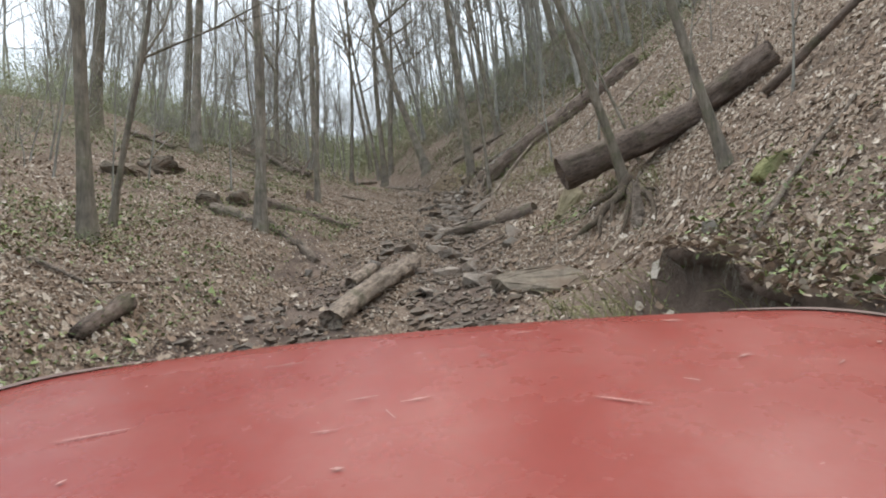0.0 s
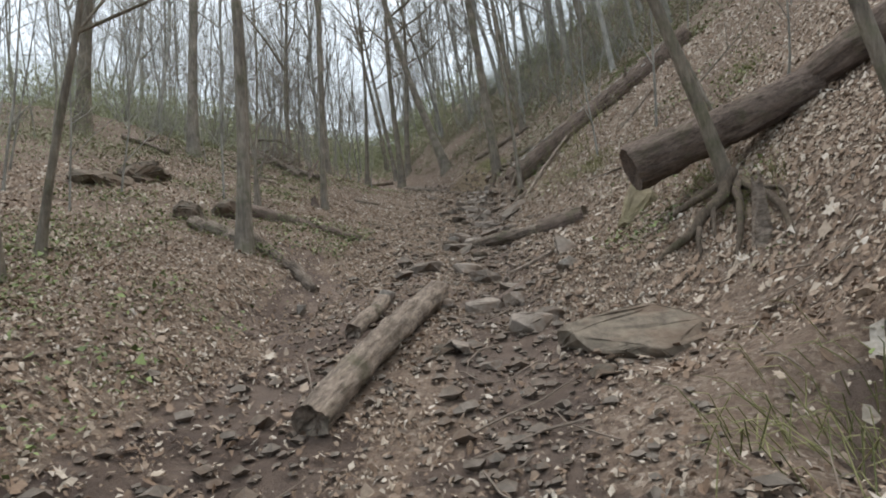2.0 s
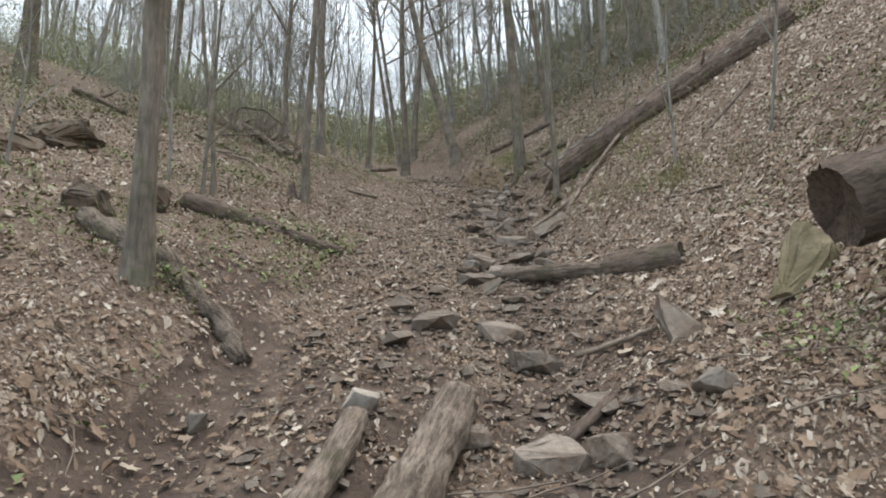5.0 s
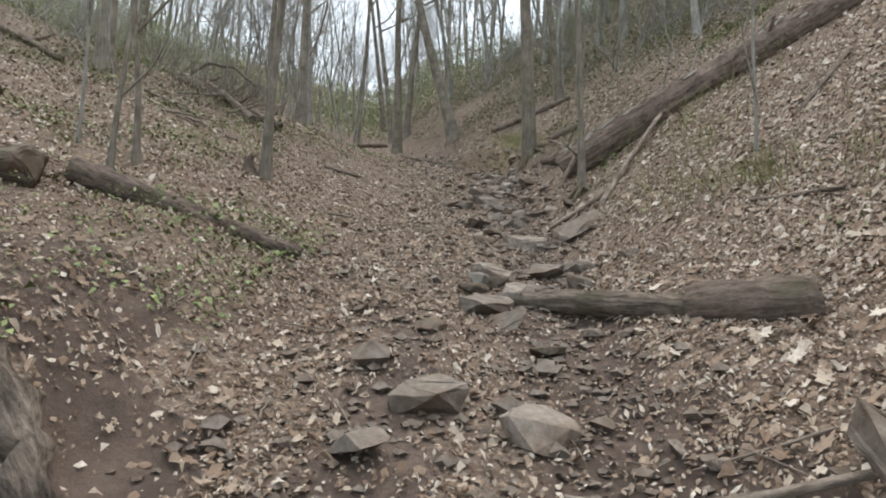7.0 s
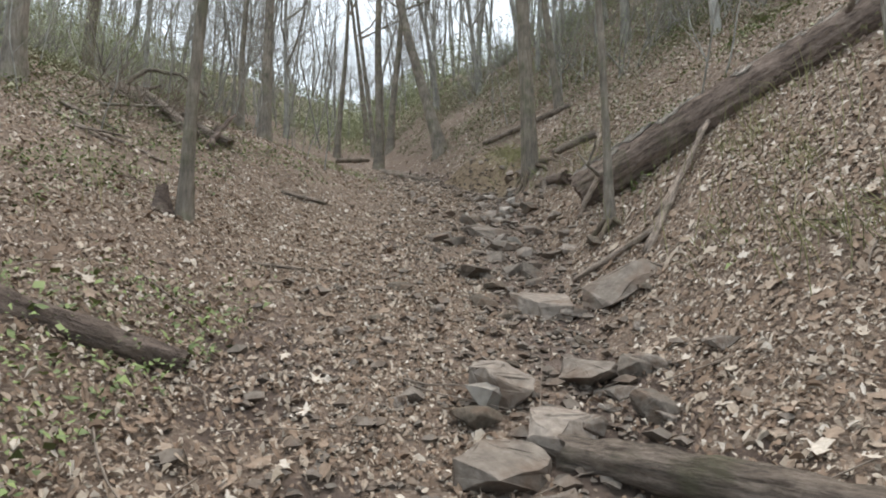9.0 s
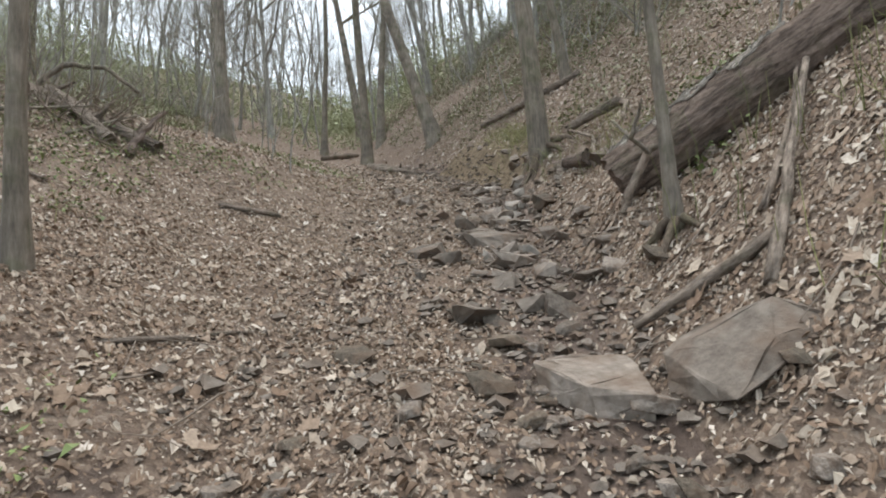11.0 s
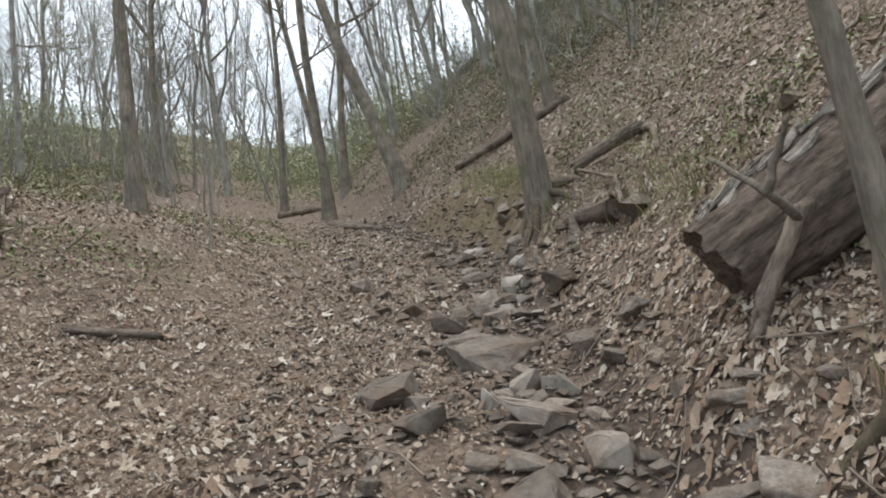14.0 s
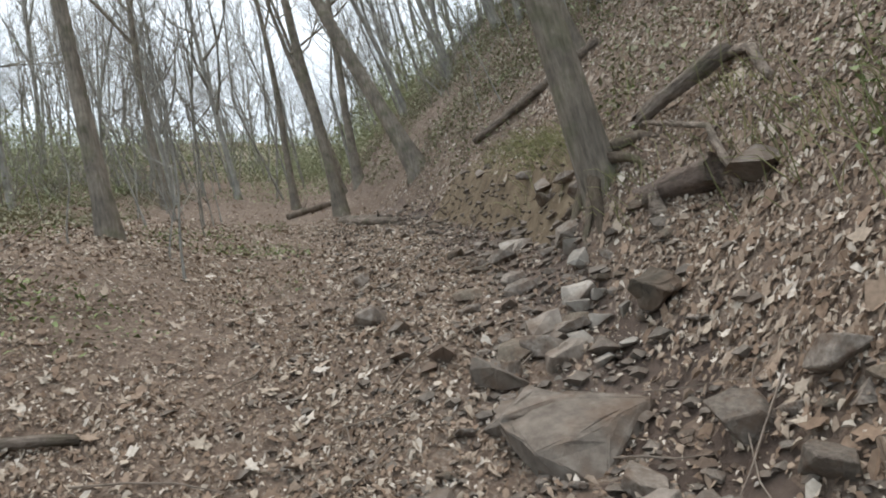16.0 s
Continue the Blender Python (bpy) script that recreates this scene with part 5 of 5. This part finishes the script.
lx, ly = strew(40000, -24, 20, 4.0, 55, lambda x, y: np.where((np.abs(x) < 9) & (y < 34), 0, 0.9) * (np.hypot(*slope_of(x, y)) < 1.3))
fallen_leaves("far_leaf_litter", lx, ly, 0.09, "dry brown fallen leaves on the hillsides", True)



def broad_leaves(count):
    """Broad lobed leaves that lie on top of the litter, mostly on the banks."""
    y = rng.uniform(2, 27, count)
    u = np.where(rng.rand(count) < 0.6, 0.7 + np.abs(rng.normal(0, 2.0, count)), -1.2 - np.abs(rng.normal(0, 2.4, count)))
    x = np.interp(y, MID_Y, MID_X) + u
    ok = litter_amount(x, y) > 0.25 * rng.rand(count)
    x, y = x[ok], y[ok]
    n = len(x)
    sx, sy = slope_of(x, y)
    ring = np.array([(-0.5, 0.02, 0.1), (-0.2, 0.2, 0), (-0.26, 0.5, 0.5), (0.05, 0.26, 0.1), (0.22, 0.46, 0.6), (0.24, 0.17, 0.1), (0.56, 0.0, 0.7), (0.22, -0.18, 0.1), (0.2, -0.44, 0.5), (0.04, -0.24, 0.1), (-0.28, -0.48, 0.6), (-0.2, -0.18, 0)])
    s = 0.085 * np.clip(np.exp(rng.normal(0, 0.3, n)), 0.55, 1.6)
    yaw, wide = rng.uniform(0, 6.28, n), rng.uniform(0.55, 1.0, n)
    c, d = np.cos(yaw)[:, None], np.sin(yaw)[:, None]
    px, py = ring[None, :, 0] * s[:, None], ring[None, :, 1] * (s * wide)[:, None]
    X, Y = px * c - py * d, px * d + py * c
    tilt_x, tilt_y = sx + rng.normal(0, 0.3, n), sy + rng.normal(0, 0.3, n)
    Z = ring[None, :, 2] * (s * rng.uniform(-0.1, 0.4, n))[:, None] + X * tilt_x[:, None] + Y * tilt_y[:, None] + (ground_z(x, y) + rng.uniform(0.025, 0.05, n))[:, None]
    verts = np.stack([X + x[:, None], Y + y[:, None], Z], 2).reshape(-1, 3)
    # four flat pieces a leaf, from its middle line outward
    i = np.arange(n)[:, None] * 12
    quads = np.concatenate([i + np.array([q]) for q in ((0, 11, 2, 1), (11, 9, 3, 2), (9, 7, 5, 3), (7, 6, 5, 5), (11, 10, 9, 9), (3, 5, 4, 4), (9, 8, 7, 7))], 0)
    tris = np.concatenate([quads[:, :3], quads[quads[:, 2] != quads[:, 3]][:, [0, 2, 3]]], 0)
    tagged(new("broad_leaves", fast_mesh("broad_leaves", verts, tris[:, ::-1], DRY_LEAF)), "large lobed tan leaves lying on the banks", "leaves", kind="stuff")


broad_leaves(4000)

# leaves caught on the turf edge over the hollow
ly = rng.uniform(2.9, 5.8, 1500)
edge = 2.53 + 0.06 * np.sin(3.1 * ly)
lx = edge + rng.uniform(-0.2, 0.4, len(ly))
lz = ground_z(np.maximum(lx, edge + 0.16), ly) + np.minimum(0, lx - edge - 0.1) * 0.15 + rng.uniform(0.0, 0.03, len(ly))
tagged(new("turf_leaves", leaf_cloud("turf_leaves", np.stack([lx, ly, lz], 1), 0.35, 0.05, DRY_LEAF, rng)), "dry brown leaves on the turf edge", "leaves", kind="stuff")


# ---- the red vehicle at the start of the trail: the front end below the first eye ----
def build_vehicle():
    car = new("off_road_vehicle", None)
    # its own axes: x to the right, y ahead along the bonnet, z up from the bonnet's rear middle
    car.matrix_world = look(PATH[0][1], PATH[0][2], PATH[0][3]) @ pose(0, 0, 0, -90, 0, 0)
    tagged(car, "front end of a red off-road vehicle with a scratched bonnet", "vehicle")

    def height(x, y):
        side = max(0.0, abs(x + 0.02) - 0.62)
        return -0.266 + 0.118 * y + 0.087 * x - 0.02 * (x / 0.7) ** 2 - 0.55 * side ** 2

    nx, ny, verts, faces = 41, 26, [], []
    for j in range(ny):
        for i in range(nx):
            x = -0.86 + 1.72 * i / (nx - 1)
            t = j / (ny - 1)
            y = -0.25 + 1.3 * min(t / 0.8, 1)
            z = height(x, y)
            if t > 0.8:
                a = (t - 0.8) / 0.2 * math.pi / 2
                y += 0.07 * math.sin(a)
                z -= 0.07 * (1 - math.cos(a)) + (0.1 if t == 1 else 0)
            verts.append((x, y - 0.05 * (x / 0.86) ** 2, z))
    for j in range(ny - 1):
        for i in range(nx - 1):
            k = j * nx + i
            faces.append((k, k + 1, k + nx + 1, k + nx))
    bonnet = part("bonnet", mesh_of("bonnet", verts, faces, RED), car, "glossy scratched red bonnet")
    solid = bonnet.modifiers.new("thickness", "SOLIDIFY")
    solid.thickness, solid.offset = 0.015, -1
    # pale scratches, lying just on the paint
    rnd = random.Random(3)
    for x, y, length, turn, wide in ((-0.42, 0.72, 0.09, 8, 0.006), (-0.24, 0.92, 0.07, 6, 0.005), (-0.03, 0.72, 0.045, 14, 0.005), (-0.1, 0.74, 0.04, 10, 0.004), (-0.06, 0.68, 0.03, -65, 0.003), (0.2, 0.67, 0.07, -30, 0.003), (0.38, 1.0, 0.03, 0, 0.008), (0.4, 0.8, 0.03, 30, 0.006), (0.5, 0.76, 0.02, 40, 0.005), (0.3, 0.72, 0.02, -35, 0.004), (-0.38, 0.6, 0.012, 60, 0.006), (0.6, 0.84, 0.012, 20, 0.008), (0.06, 0.87, 0.02, 5, 0.006), (0.13, 0.98, 0.05, 8, 0.004), (-0.13, 0.65, 0.03, 5, 0.003), (-0.1, 0.56, 0.015, 0, 0.008)):
        c, s = math.cos(radians(turn)), math.sin(radians(turn))
        v = []
        for k in range(5):
            q = (k / 4 - 0.5) * length
            w = 0.6 * wide * (1 - abs(k / 2 - 1)) * rnd.uniform(0.6, 1.2) + 0.001
            for e in (-w / 2, w / 2):
                px, py = x + q * c - e * s + rnd.uniform(-0.001, 0.001), y + q * s + e * c
                v.append((px, py - 0.05 * (px / 0.86) ** 2, height(px, py) + 0.0025))
        part("scratch", mesh_of("scratch", v, [(2 * k, 2 * k + 2, 2 * k + 3, 2 * k + 1) for k in range(4)], CHIP), bonnet)
    # pale strips that paint the highlight on the rolled rims at both front corners
    for s in (-1, 1):
        v = []
        for k in range(15):
            x = s * (0.5 + 0.355 * k / 14)
            wide = 0.012 + 0.05 * (k / 14) ** 1.5
            for e in (0.012, 0.012 - wide):
                y = 1.05 + e
                v.append((x, y - 0.05 * (x / 0.86) ** 2, height(x, min(y, 1.05)) + 0.003))
        f = [(2 * k, 2 * k + 2, 2 * k + 3, 2 * k + 1) for k in range(14)]
        part("worn_rim", mesh_of("worn_rim", v, [q if s < 0 else q[::-1] for q in f], RIM), bonnet, "pale strip painted as the rolled edge's highlight")
    # front apron with slots, and side panels down to the wheels
    v, f = [], []
    for k in range(13):
        x = -0.8 + 1.6 * k / 12
        top = height(x, 1.05) - 0.14
        v += [(x, 1.1 - 0.05 * (x / 0.86) ** 2, top), (x, 1.09 - 0.05 * (x / 0.86) ** 2, top - 0.42)]
    f = [(2 * k, 2 * k + 1, 2 * k + 3, 2 * k + 2) for k in range(12)]
    apron = part("apron", mesh_of("apron", v, f, RED), car)
    apron.modifiers.new("thickness", "SOLIDIFY").thickness = 0.03
    for s in (-1, 1):
        v = []
        for k in range(9):
            y = -0.25 + 1.3 * k / 8
            top = height(s * 0.86, y) - 0.005
            v += [(s * 0.86, y - 0.05, top), (s * 0.87, y - 0.05, top - 0.38)]
        side = part("side_panel", mesh_of("side_panel", v, [(2 * k, 2 * k + 2, 2 * k + 3, 2 * k + 1) for k in range(8)], RED), car)
        side.modifiers.new("thickness", "SOLIDIFY").thickness = 0.02
        tyre = Form()
        tyre.tube([Vector((s * a, 0.55, -0.92)) for a in (0.66, 0.69, 0.88, 0.91)], [0.33, 0.4, 0.4, 0.33], 28, cap=True)
        wheel = part("wheel", tyre.mesh("wheel", BLACK), car, "black off-road tyre")
        rim = Form()
        rim.tube([Vector((s * a, 0.55, -0.92)) for a in (0.9, 0.915, 0.92)], [0.22, 0.21, 0.12], 20, cap=True)
        part("rim", rim.mesh("rim", STEEL), wheel, "dull steel rim")
    axle = Form()
    axle.tube([Vector((-0.7, 0.55, -0.92)), Vector((0.7, 0.55, -0.92))], [0.05, 0.05], 10, cap=True)
    part("axle", axle.mesh("axle", STEEL), car)
    beam = Form()
    beam.tube([Vector((-0.75, 1.16, -0.62)), Vector((0.75, 1.16, -0.62))], [0.08, 0.08], 8, cap=True)
    part("bumper", beam.mesh("bumper", BLACK), car, "black steel bumper")


build_vehicle()
